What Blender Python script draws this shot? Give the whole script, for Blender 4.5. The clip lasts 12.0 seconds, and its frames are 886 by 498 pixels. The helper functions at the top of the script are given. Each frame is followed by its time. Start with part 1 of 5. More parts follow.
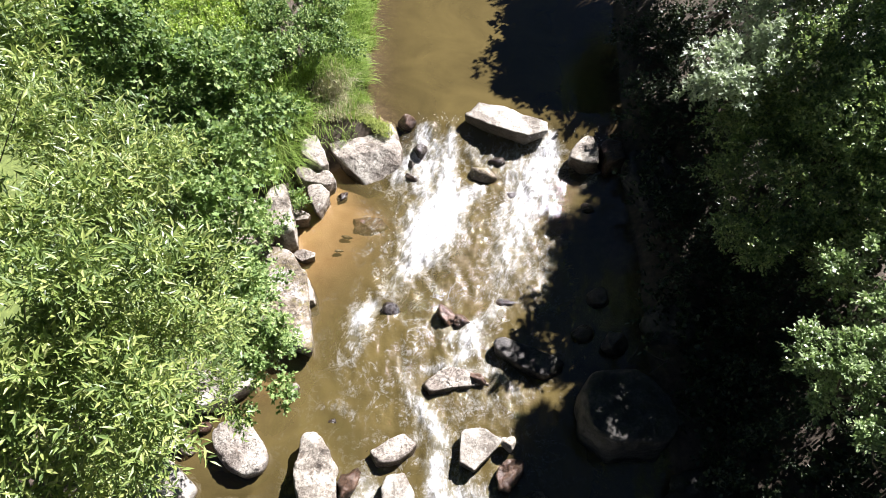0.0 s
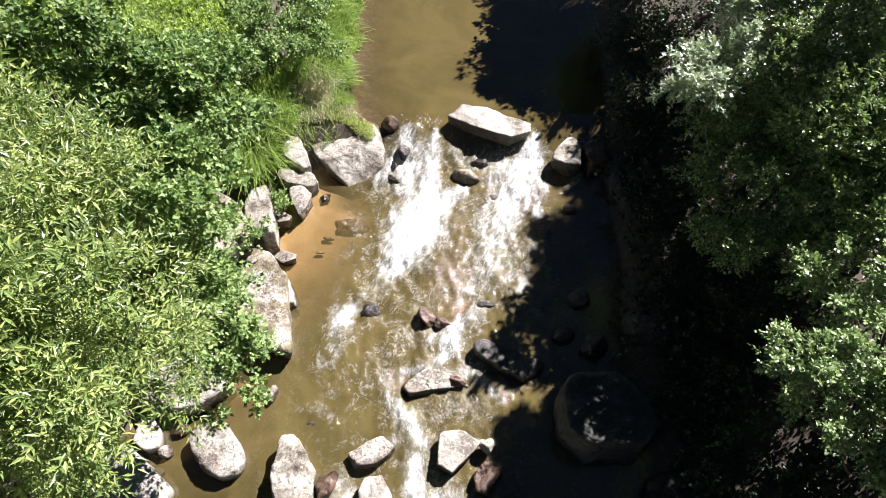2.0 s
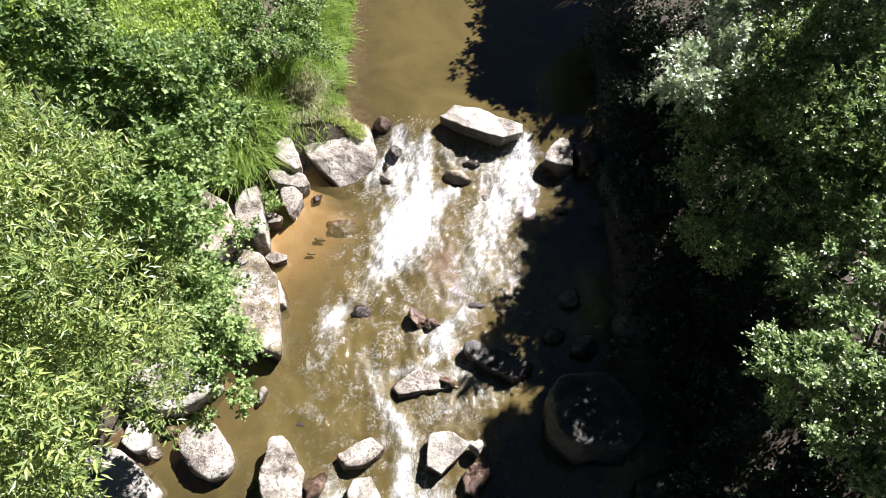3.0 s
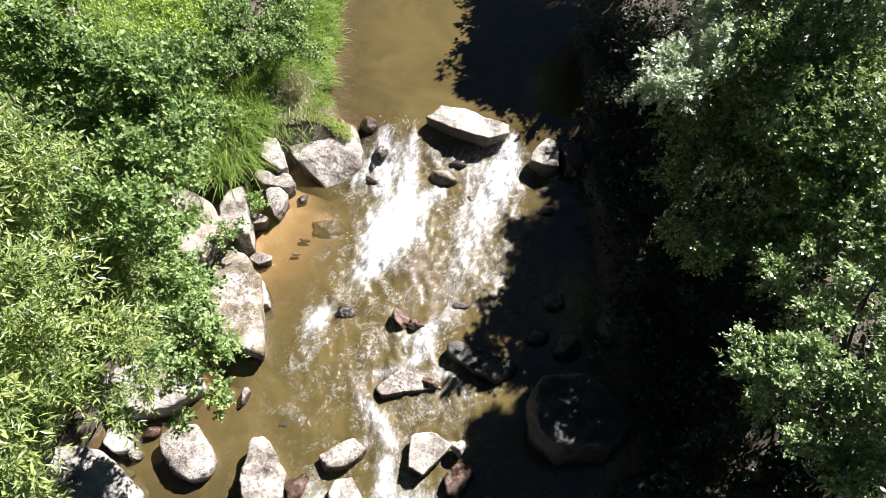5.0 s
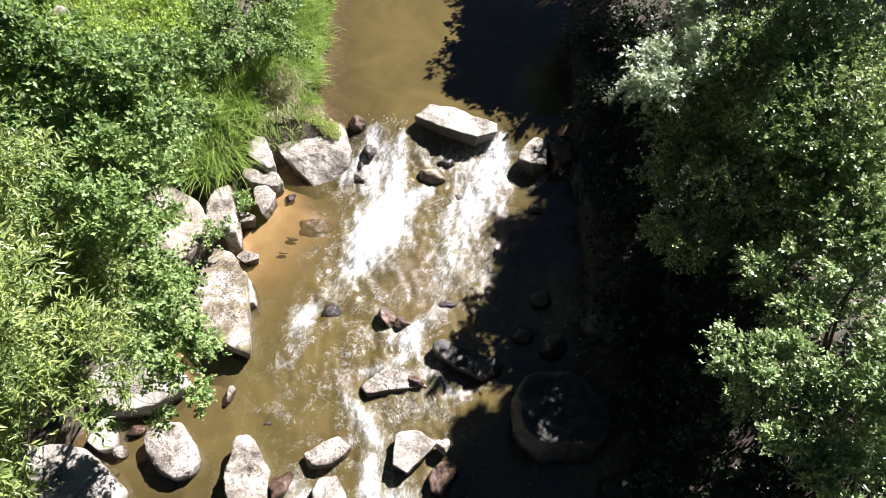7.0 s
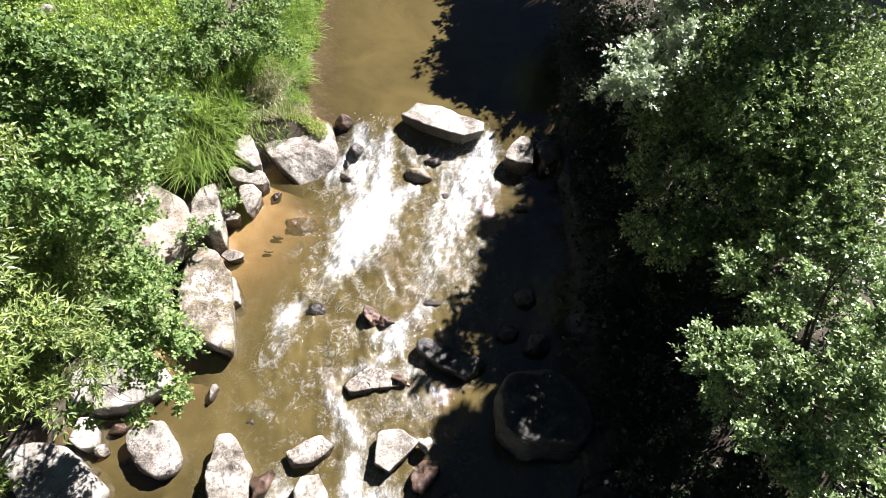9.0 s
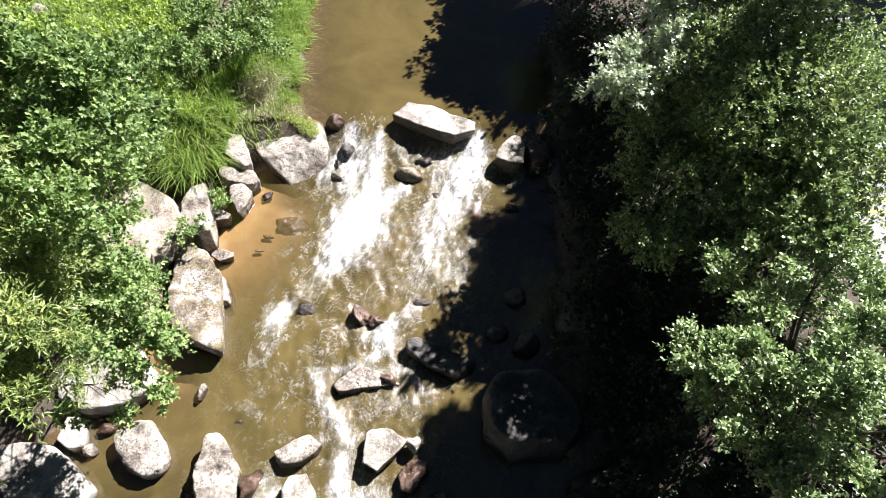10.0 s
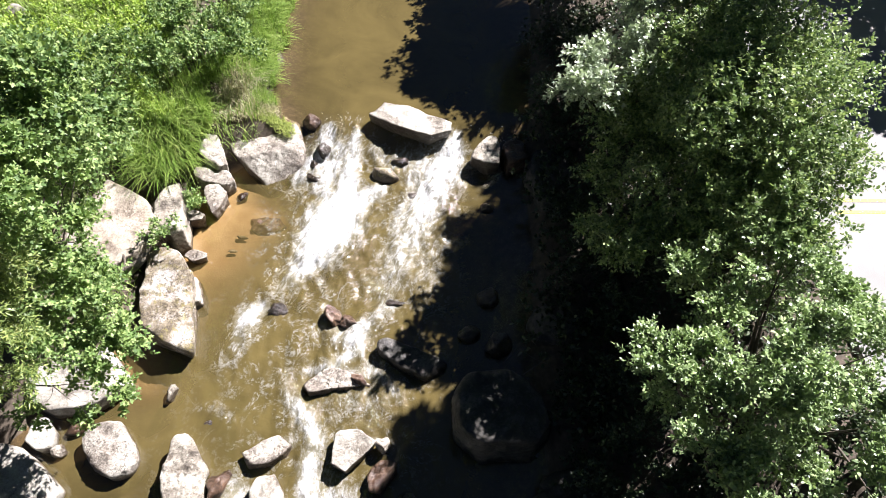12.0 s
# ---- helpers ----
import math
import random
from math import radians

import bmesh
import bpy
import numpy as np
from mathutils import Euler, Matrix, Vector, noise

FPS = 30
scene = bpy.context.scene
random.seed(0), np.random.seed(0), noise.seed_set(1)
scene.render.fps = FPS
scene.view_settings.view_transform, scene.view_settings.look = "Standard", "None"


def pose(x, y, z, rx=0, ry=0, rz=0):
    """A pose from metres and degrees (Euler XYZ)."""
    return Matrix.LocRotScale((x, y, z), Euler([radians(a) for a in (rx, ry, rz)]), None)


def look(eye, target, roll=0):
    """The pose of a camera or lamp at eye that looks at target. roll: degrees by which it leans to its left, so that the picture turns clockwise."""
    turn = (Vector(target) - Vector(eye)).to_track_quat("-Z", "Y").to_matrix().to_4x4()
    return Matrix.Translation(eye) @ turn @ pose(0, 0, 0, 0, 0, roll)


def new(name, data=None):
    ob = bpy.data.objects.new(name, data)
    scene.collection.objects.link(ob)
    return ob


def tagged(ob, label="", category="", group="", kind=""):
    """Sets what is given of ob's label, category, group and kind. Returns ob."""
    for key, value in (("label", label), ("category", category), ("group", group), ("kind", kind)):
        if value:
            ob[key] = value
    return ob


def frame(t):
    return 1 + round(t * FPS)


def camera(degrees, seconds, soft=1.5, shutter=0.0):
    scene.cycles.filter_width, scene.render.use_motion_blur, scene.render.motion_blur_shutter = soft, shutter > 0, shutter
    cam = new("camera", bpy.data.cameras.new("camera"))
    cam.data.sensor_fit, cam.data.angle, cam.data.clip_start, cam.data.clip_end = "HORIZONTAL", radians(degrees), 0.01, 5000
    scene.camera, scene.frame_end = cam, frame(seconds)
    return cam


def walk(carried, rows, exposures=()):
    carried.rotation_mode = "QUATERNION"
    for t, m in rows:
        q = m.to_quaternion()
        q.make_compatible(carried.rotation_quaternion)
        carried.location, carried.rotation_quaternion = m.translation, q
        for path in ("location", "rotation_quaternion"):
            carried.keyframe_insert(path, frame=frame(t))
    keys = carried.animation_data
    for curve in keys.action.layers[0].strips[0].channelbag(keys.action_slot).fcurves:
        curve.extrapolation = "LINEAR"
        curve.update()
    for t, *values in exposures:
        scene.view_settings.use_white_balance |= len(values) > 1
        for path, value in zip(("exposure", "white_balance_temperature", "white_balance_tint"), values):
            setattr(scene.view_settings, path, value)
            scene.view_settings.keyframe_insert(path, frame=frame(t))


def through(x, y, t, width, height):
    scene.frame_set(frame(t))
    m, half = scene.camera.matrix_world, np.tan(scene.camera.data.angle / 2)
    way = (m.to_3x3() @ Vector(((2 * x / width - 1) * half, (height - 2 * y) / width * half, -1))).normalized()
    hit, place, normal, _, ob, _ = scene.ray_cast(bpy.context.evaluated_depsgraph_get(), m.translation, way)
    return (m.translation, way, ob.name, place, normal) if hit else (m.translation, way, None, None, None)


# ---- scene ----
cam = camera(68.6, 12.0, soft=0.5)
METRES, EYE, TILT, LEAN, TURN = 1.6, 8.5, -54.0, 0.0, 0.0
ROWS = [
    (0.0, 0.0, 0.0, 0.0, 0.0, 0.0, -0.0),
    (0.5, 0.0408, 0.0034, 0.0031, -0.03, 0.0, 0.0),
    (1.0, 0.0836, 0.0048, 0.0063, -0.06, -0.0, 0.02),
    (1.5, 0.1259, 0.0056, 0.0102, -0.11, -0.01, 0.03),
    (2.0, 0.1688, 0.0066, 0.015, -0.15, 0.01, 0.04),
    (2.5, 0.2117, 0.0092, 0.0203, -0.19, 0.01, 0.04),
    (3.0, 0.2531, 0.0115, 0.0265, -0.21, 0.0, 0.04),
    (5.0, 0.3998, 0.015, 0.0299, -0.24, 0.02, 0.03),
    (5.5, 0.4301, 0.0152, 0.0266, -0.26, 0.02, 0.03),
    (6.0, 0.4622, 0.0141, 0.0217, -0.28, 0.03, 0.02),
    (6.5, 0.4911, 0.0132, 0.0177, -0.31, 0.03, 0.02),
    (7.0, 0.5189, 0.0136, 0.0151, -0.33, 0.02, 0.02),
    (9.0, 0.6603, 0.018, -0.0025, -0.38, 0.06, -0.01),
    (9.5, 0.7057, 0.0183, -0.0051, -0.4, 0.05, -0.01),
    (10.0, 0.7524, 0.0186, -0.0055, -0.43, 0.04, -0.0),
    (10.5, 0.8045, 0.0188, -0.0042, -0.47, 0.02, 0.01),
    (11.0, 0.8595, 0.0184, -0.0012, -0.51, 0.02, 0.02),
    (11.5, 0.9242, 0.0197, 0.0003, -0.55, 0.02, 0.02),
    (12.0, 0.9955, 0.0206, -0.0024, -0.58, 0.05, 0.01),
]
EXPOSURES = [(0.0, 1.72), (6.0, 1.76), (12.0, 1.86)]
walk(cam, [(t, pose(0, 0, EYE, TILT, LEAN, TURN) @ pose(METRES * x, METRES * y, METRES * z, 90 + pitch, roll, yaw)) for t, x, y, z, yaw, pitch, roll in ROWS], EXPOSURES)


# ---- light ----
SUN = Vector((0.70, 0.70, 0.99)).normalized()
sun_elevation = math.asin(SUN.z)
sun_bearing = math.atan2(SUN.x, SUN.y)
world = bpy.data.worlds.new("sky")
scene.world = world
world.use_nodes = True
wt = world.node_tree
wt.nodes.clear()
sky = wt.nodes.new("ShaderNodeTexSky")
sky.sky_type, sky.sun_disc = "NISHITA", False
sky.sun_elevation, sky.sun_rotation = sun_elevation, sun_bearing
sky.altitude, sky.air_density, sky.dust_density = 2000, 0.45, 0.05
bg = wt.nodes.new("ShaderNodeBackground")
bg.inputs["Strength"].default_value = 0.014
wo = wt.nodes.new("ShaderNodeOutputWorld")
wt.links.new(sky.outputs[0], bg.inputs[0])
wt.links.new(bg.outputs[0], wo.inputs[0])
sun_data = bpy.data.lights.new("sun", "SUN")
sun_data.energy, sun_data.angle, sun_data.color = 5.0, radians(0.53), (1.0, 0.95, 0.985)
sun = new("sun", sun_data)
sun.matrix_world = look(SUN * 50, (0, 0, 0))
scene.view_settings.exposure = 1.71


# ---- noise on arrays ----
def lattice(ix, iy, iz):
    h = (ix.astype(np.int64) * 374761393 + iy.astype(np.int64) * 668265263 + iz.astype(np.int64) * 1274126177) & 0xFFFFFFFF
    h = ((h ^ (h >> 13)) * 1103515245) & 0xFFFFFFFF
    h = ((h ^ (h >> 16)) * 2654435761) & 0xFFFFFFFF
    return (h >> 8 & 0xFFFF) / 65535.0


def vnoise(x, y, z):
    """Smooth value noise, 0 to 1."""
    x, y, z = np.broadcast_arrays(np.asarray(x, float), np.asarray(y, float), np.asarray(z, float))
    fx, fy, fz = np.floor(x), np.floor(y), np.floor(z)
    u, v, w = x - fx, y - fy, z - fz
    u, v, w = u * u * (3 - 2 * u), v * v * (3 - 2 * v), w * w * (3 - 2 * w)
    out = 0
    for dx in (0, 1):
        for dy in (0, 1):
            for dz in (0, 1):
                k = (u if dx else 1 - u) * (v if dy else 1 - v) * (w if dz else 1 - w)
                out = out + k * lattice(fx + dx, fy + dy, fz + dz)
    return out


def fbm(x, y, z, octaves=4, gain=0.5):
    total, amp, size, norm = 0, 1.0, 1.0, 0.0
    for i in range(octaves):
        total = total + amp * vnoise(np.asarray(x) * size + 17.3 * i, np.asarray(y) * size + 5.1 * i, np.asarray(z) * size + 9.7 * i)
        norm += amp
        amp *= gain
        size *= 2.03
    return total / norm


def ramp(v, a, b):
    t = np.clip((np.asarray(v, float) - a) / (b - a), 0, 1)
    return t * t * (3 - 2 * t)


# ---- mesh helpers ----
def unit(a):
    return a / np.maximum(np.linalg.norm(a, axis=-1, keepdims=True), 1e-9)


def mesh_from(name, verts, faces, material, smooth=True, values=None):
    me = bpy.data.meshes.new(name)
    verts = np.asarray(verts, np.float32)
    faces = np.asarray(faces, np.int32)
    n, k = faces.shape
    me.vertices.add(len(verts))
    me.vertices.foreach_set("co", verts.ravel())
    me.loops.add(n * k)
    me.loops.foreach_set("vertex_index", faces.ravel())
    me.polygons.add(n)
    me.polygons.foreach_set("loop_start", np.arange(0, n * k, k, dtype=np.int32))
    me.polygons.foreach_set("use_smooth", np.full(n, smooth))
    for key, val in (values or {}).items():
        at = me.attributes.new(key, "FLOAT", "POINT")
        at.data.foreach_set("value", np.asarray(val, np.float32))
    me.materials.append(material)
    me.update(calc_edges=True)
    me.validate()
    return me


def under(name, me, parent, label=""):
    ob = new(name, me)
    ob.parent = parent
    return tagged(ob, label)


def holder(name, place):
    ob = new(name)
    ob.location = place
    ob.empty_display_size = 0.2
    return ob


# ---- materials ----
def material(name):
    m = bpy.data.materials.new(name)
    m.use_nodes = True
    nt = m.node_tree
    nt.nodes.clear()
    return m, nt


def node(nt, kind, **sets):
    n = nt.nodes.new(kind)
    for key, val in sets.items():
        n.inputs[key.replace("_", " ")].default_value = val
    return n


def colours(nt, stops, source):
    r = nt.nodes.new("ShaderNodeValToRGB")
    e = r.color_ramp.elements
    while len(e) < len(stops):
        e.new(0.5)
    for el, (p, c) in zip(e, stops):
        el.position, el.color = p, (*c, 1)
    nt.links.new(source, r.inputs[0])
    return r.outputs[0]


def mixc(nt, fac, a, b, mode="MIX"):
    m = nt.nodes.new("ShaderNodeMix")
    m.data_type, m.blend_type = "RGBA", mode
    for sock, val in ((m.inputs[0], fac), (m.inputs[6], a), (m.inputs[7], b)):
        if isinstance(val, (int, float)):
            sock.default_value = val
        elif isinstance(val, tuple):
            sock.default_value = (*val, 1)
        else:
            nt.links.new(val, sock)
    return m.outputs[2]


def maths(nt, op, a, b=0.0, clamp=False):
    m = nt.nodes.new("ShaderNodeMath")
    m.operation, m.use_clamp = op, clamp
    for i, val in enumerate((a, b)):
        if isinstance(val, (int, float)):
            m.inputs[i].default_value = val
        else:
            nt.links.new(val, m.inputs[i])
    return m.outputs[0]


def span(nt, v, a, b):
    m = nt.nodes.new("ShaderNodeMapRange")
    m.interpolation_type = "SMOOTHSTEP"
    m.inputs["From Min"].default_value, m.inputs["From Max"].default_value = a, b
    nt.links.new(v, m.inputs["Value"])
    return m.outputs[0]


def noise_of(nt, vec, scale, detail=5.0, rough=0.55, distort=0.0):
    n = node(nt, "ShaderNodeTexNoise", Scale=scale, Detail=detail, Roughness=rough, Distortion=distort)
    nt.links.new(vec, n.inputs["Vector"])
    return n.outputs["Fac"]


def place_of(nt, scale=(1, 1, 1)):
    """World position, so that texture has its real size on every thing."""
    g = nt.nodes.new("ShaderNodeNewGeometry")
    mp = nt.nodes.new("ShaderNodeMapping")
    mp.inputs["Scale"].default_value = scale
    nt.links.new(g.outputs["Position"], mp.inputs["Vector"])
    return mp.outputs[0], g


def bumped(nt, height, strength, distance):
    b = node(nt, "ShaderNodeBump", Strength=strength, Distance=distance)
    nt.links.new(height, b.inputs["Height"])
    return b.outputs[0]


def finish(m, nt, shader):
    o = nt.nodes.new("ShaderNodeOutputMaterial")
    nt.links.new(shader, o.inputs["Surface"])
    return m


def rock_material(name, dark, mid, light, stain, stain_amount, rough, speckle=0.5):
    """Weathered stone: broad tone, stains, pale lichen, dark pits, a wet foot and steep faces darkened for splash and
    shade.
    """
    m, nt = material(name)
    pos, geo = place_of(nt)
    big = noise_of(nt, pos, 2.6, 5, 0.62)
    grain = noise_of(nt, pos, 55, 6, 0.75)
    tone = maths(nt, "ADD", maths(nt, "MULTIPLY", big, 0.75), maths(nt, "MULTIPLY", grain, 0.26))
    base = colours(nt, [(0.38, dark), (0.49, mid), (0.60, light)], tone)
    patch = span(nt, noise_of(nt, pos, 5.5, 8, 0.78, 1.0), 0.58 - stain_amount, 0.66 - stain_amount)
    base = mixc(nt, maths(nt, "MULTIPLY", patch, 0.75), base, stain)
    lichen = span(nt, noise_of(nt, pos, 11, 7, 0.78, 0.5), 0.55, 0.62)
    base = mixc(nt, maths(nt, "MULTIPLY", lichen, 0.65), base, light)
    area = span(nt, noise_of(nt, pos, 3.4, 4, 0.6, 0.4), 0.36, 0.62)
    spot = maths(nt, "MULTIPLY", span(nt, noise_of(nt, pos, 34, 5, 0.7, 0.8), 0.505, 0.565), maths(nt, "ADD", maths(nt, "MULTIPLY", area, 0.75), 0.25))
    base = mixc(nt, maths(nt, "MULTIPLY", spot, speckle), base, dark)
    blot = span(nt, noise_of(nt, pos, 12, 7, 0.8, 0.9), 0.57, 0.63)
    base = mixc(nt, maths(nt, "MULTIPLY", blot, 0.6 * speckle + 0.2), base, dark)
    height = maths(nt, "ADD", maths(nt, "MULTIPLY", grain, 0.22), maths(nt, "MULTIPLY", noise_of(nt, pos, 8, 7, 0.66), 1.0))
    height = maths(nt, "SUBTRACT", height, maths(nt, "MULTIPLY", spot, 0.12))
    damp_shade = nt.nodes.new("ShaderNodeAttribute")
    damp_shade.attribute_name = "damp_shade"
    base = mixc(nt, damp_shade.outputs["Fac"], base, mixc(nt, 1.0, base, (0.30, 0.26, 0.22), "MULTIPLY"))
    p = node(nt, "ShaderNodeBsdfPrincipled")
    nt.links.new(maths(nt, "SUBTRACT", rough, maths(nt, "MULTIPLY", damp_shade.outputs["Fac"], rough - 0.30)), p.inputs["Roughness"])
    nt.links.new(base, p.inputs["Base Color"])
    nt.links.new(bumped(nt, height, 0.7, 0.04), p.inputs["Normal"])
    return finish(m, nt, p.outputs[0])


granite = rock_material("granite", (0.028, 0.022, 0.017), (0.120, 0.102, 0.080), (0.300, 0.275, 0.226), (0.050, 0.041, 0.031), 0.07, 0.8)
pale_granite = rock_material("pale_granite", (0.055, 0.043, 0.032), (0.270, 0.241, 0.196), (0.472, 0.441, 0.374), (0.135, 0.099, 0.070), 0.05, 0.75, 0.6)
speckled_granite = rock_material("speckled_granite", (0.045, 0.033, 0.024), (0.257, 0.227, 0.191), (0.459, 0.433, 0.374), (0.149, 0.117, 0.089), 0.05, 0.78, 0.85)
pink_granite = rock_material("pink_granite", (0.120, 0.092, 0.068), (0.330, 0.281, 0.221), (0.460, 0.408, 0.338), (0.250, 0.189, 0.136), 0.03, 0.78, 0.3)
mossy_granite = rock_material("mossy_granite", (0.055, 0.042, 0.028), (0.19, 0.155, 0.105), (0.43, 0.40, 0.37), (0.17, 0.145, 0.04), 0.07, 0.85, 0.95)
white_granite = rock_material("white_granite", (0.100, 0.082, 0.062), (0.320, 0.296, 0.252), (0.440, 0.423, 0.371), (0.240, 0.199, 0.155), 0.0, 0.7, 0.4)
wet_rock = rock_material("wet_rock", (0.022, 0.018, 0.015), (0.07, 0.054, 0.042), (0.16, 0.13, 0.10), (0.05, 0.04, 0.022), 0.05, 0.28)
red_rock = rock_material("red_rock", (0.03, 0.017, 0.012), (0.075, 0.042, 0.025), (0.17, 0.105, 0.07), (0.04, 0.026, 0.018), 0.06, 0.3)
# the next two: stone colour darkened for the shade the boulders lie in
dappled_shade_rock = rock_material("dappled_shade_rock", (0.016, 0.014, 0.012), (0.038, 0.034, 0.03), (0.14, 0.128, 0.115), (0.028, 0.025, 0.018), 0.1, 0.5)
deep_shade_rock = rock_material("deep_shade_rock", (0.014, 0.013, 0.012), (0.035, 0.033, 0.03), (0.10, 0.092, 0.08), (0.022, 0.024, 0.015), 0.1, 0.6)


def leaf_material(name, stops, rough=0.42, through=0.35, gloss=0.5):
    m, nt = material(name)
    g = nt.nodes.new("ShaderNodeNewGeometry")
    pos, _ = place_of(nt)
    patch = noise_of(nt, pos, 2.2, 3, 0.5)
    pick = maths(nt, "ADD", maths(nt, "MULTIPLY", g.outputs["Random Per Island"], 0.6), maths(nt, "MULTIPLY", patch, 0.45))
    col = colours(nt, stops, pick)
    vein = noise_of(nt, pos, 160, 2, 0.5)
    col = mixc(nt, maths(nt, "MULTIPLY", vein, 0.3), col, (0.02, 0.035, 0.008))
    p = node(nt, "ShaderNodeBsdfPrincipled", Roughness=rough)
    p.inputs["Specular IOR Level"].default_value = gloss
    nt.links.new(col, p.inputs["Base Color"])
    t = nt.nodes.new("ShaderNodeBsdfTranslucent")
    nt.links.new(mixc(nt, 1.0, col, (1.15, 1.25, 0.8), "MULTIPLY"), t.inputs["Color"])
    s = nt.nodes.new("ShaderNodeMixShader")
    s.inputs[0].default_value = through
    nt.links.new(p.outputs[0], s.inputs[1])
    nt.links.new(t.outputs[0], s.inputs[2])
    return finish(m, nt, s.outputs[0])


willow_leaf = leaf_material("willow_leaf", [(0.15, (0.060, 0.105, 0.030)), (0.45, (0.175, 0.250, 0.070)), (0.7, (0.330, 0.400, 0.115)), (0.95, (0.480, 0.500, 0.215))], 0.4, 0.28, 0.6)
oak_leaf = leaf_material("oak_leaf", [(0.15, (0.072, 0.132, 0.040)), (0.5, (0.180, 0.280, 0.086)), (0.9, (0.420, 0.520, 0.200))], 0.5, 0.26, 0.35)
alder_leaf = leaf_material("alder_leaf", [(0.15, (0.060, 0.105, 0.045)), (0.5, (0.190, 0.270, 0.110)), (0.8, (0.390, 0.470, 0.200)), (0.97, (0.520, 0.580, 0.220))], 0.36, 0.26, 0.6)
hazel_leaf = leaf_material("hazel_leaf", [(0.15, (0.065, 0.098, 0.045)), (0.5, (0.220, 0.315, 0.130)), (0.8, (0.400, 0.510, 0.235)), (0.97, (0.540, 0.620, 0.310))], 0.36, 0.2, 0.7)
# bank leaves with the deep shade put into their base colour
shaded_leaf = leaf_material("shaded_leaf", [(0.15, (0.015, 0.028, 0.012)), (0.55, (0.035, 0.055, 0.022)), (0.95, (0.07, 0.095, 0.04))], 0.4, 0.1, 0.5)
maple_leaf = leaf_material("maple_leaf", [(0.15, (0.046, 0.095, 0.028)), (0.5, (0.125, 0.210, 0.062)), (0.9, (0.370, 0.470, 0.160))], 0.5, 0.25, 0.35)
silver_leaf = leaf_material("silver_leaf", [(0.15, (0.2, 0.25, 0.16)), (0.6, (0.42, 0.49, 0.36)), (0.95, (0.6, 0.66, 0.52))], 0.35, 0.2, 0.8)
herb_leaf = leaf_material("herb_leaf", [(0.15, (0.13, 0.22, 0.035)), (0.5, (0.29, 0.41, 0.07)), (0.9, (0.48, 0.57, 0.14))], 0.5, 0.35, 0.4)
grass_blade = leaf_material("grass_blade", [(0.15, (0.090, 0.160, 0.030)), (0.5, (0.230, 0.350, 0.070)), (0.8, (0.400, 0.500, 0.150)), (0.97, (0.560, 0.540, 0.300))], 0.45, 0.35, 0.5)
herb_blade = leaf_material("herb_blade", [(0.15, (0.17, 0.24, 0.05)), (0.5, (0.36, 0.42, 0.12)), (0.9, (0.56, 0.58, 0.24))], 0.5, 0.35, 0.4)
dry_blade = leaf_material("dry_blade", [(0.15, (0.25, 0.24, 0.11)), (0.5, (0.5, 0.46, 0.31)), (0.9, (0.64, 0.59, 0.45))], 0.6, 0.3, 0.3)


def bark_material():
    m, nt = material("bark")
    pos, _ = place_of(nt, (1, 1, 0.25))
    n = noise_of(nt, pos, 30, 6, 0.7)
    p = node(nt, "ShaderNodeBsdfPrincipled", Roughness=0.85)
    nt.links.new(colours(nt, [(0.3, (0.035, 0.027, 0.02)), (0.7, (0.14, 0.115, 0.09))], n), p.inputs["Base Color"])
    nt.links.new(bumped(nt, n, 0.8, 0.02), p.inputs["Normal"])
    return finish(m, nt, p.outputs[0])


bark = bark_material()


def ground_material():
    """Wet sand in the bed, dark soil and litter on the banks."""
    m, nt = material("earth")
    pos, _ = place_of(nt)
    at = nt.nodes.new("ShaderNodeAttribute")
    at.attribute_name = "sandy"
    soil = colours(nt, [(0.3, (0.03, 0.023, 0.016)), (0.55, (0.08, 0.062, 0.044)), (0.8, (0.17, 0.135, 0.10))], noise_of(nt, pos, 9, 8, 0.7))
    sand = colours(nt, [(0.3, (0.26, 0.17, 0.088)), (0.6, (0.37, 0.27, 0.16)), (0.8, (0.46, 0.355, 0.235))],
                   maths(nt, "ADD", maths(nt, "MULTIPLY", noise_of(nt, pos, 3, 5, 0.6), 0.7), maths(nt, "MULTIPLY", noise_of(nt, pos, 120, 3, 0.6), 0.3)))
    col = mixc(nt, span(nt, maths(nt, "ADD", at.outputs["Fac"], maths(nt, "MULTIPLY", noise_of(nt, pos, 7, 5, 0.6), 0.3)), 0.45, 0.85), soil, sand)
    turf = nt.nodes.new("ShaderNodeAttribute")
    turf.attribute_name = "turf"
    green = colours(nt, [(0.3, (0.06, 0.085, 0.02)), (0.55, (0.13, 0.17, 0.04)), (0.8, (0.24, 0.27, 0.08))], noise_of(nt, pos, 14, 8, 0.75))
    col = mixc(nt, span(nt, maths(nt, "ADD", turf.outputs["Fac"], maths(nt, "MULTIPLY", noise_of(nt, pos, 1.6, 5, 0.6), 0.5)), 0.5, 0.9), col, green)
    p = node(nt, "ShaderNodeBsdfPrincipled", Roughness=0.9)
    nt.links.new(col, p.inputs["Base Color"])
    nt.links.new(bumped(nt, noise_of(nt, pos, 25, 8, 0.7), 0.35, 0.03), p.inputs["Normal"])
    return finish(m, nt, p.outputs[0])


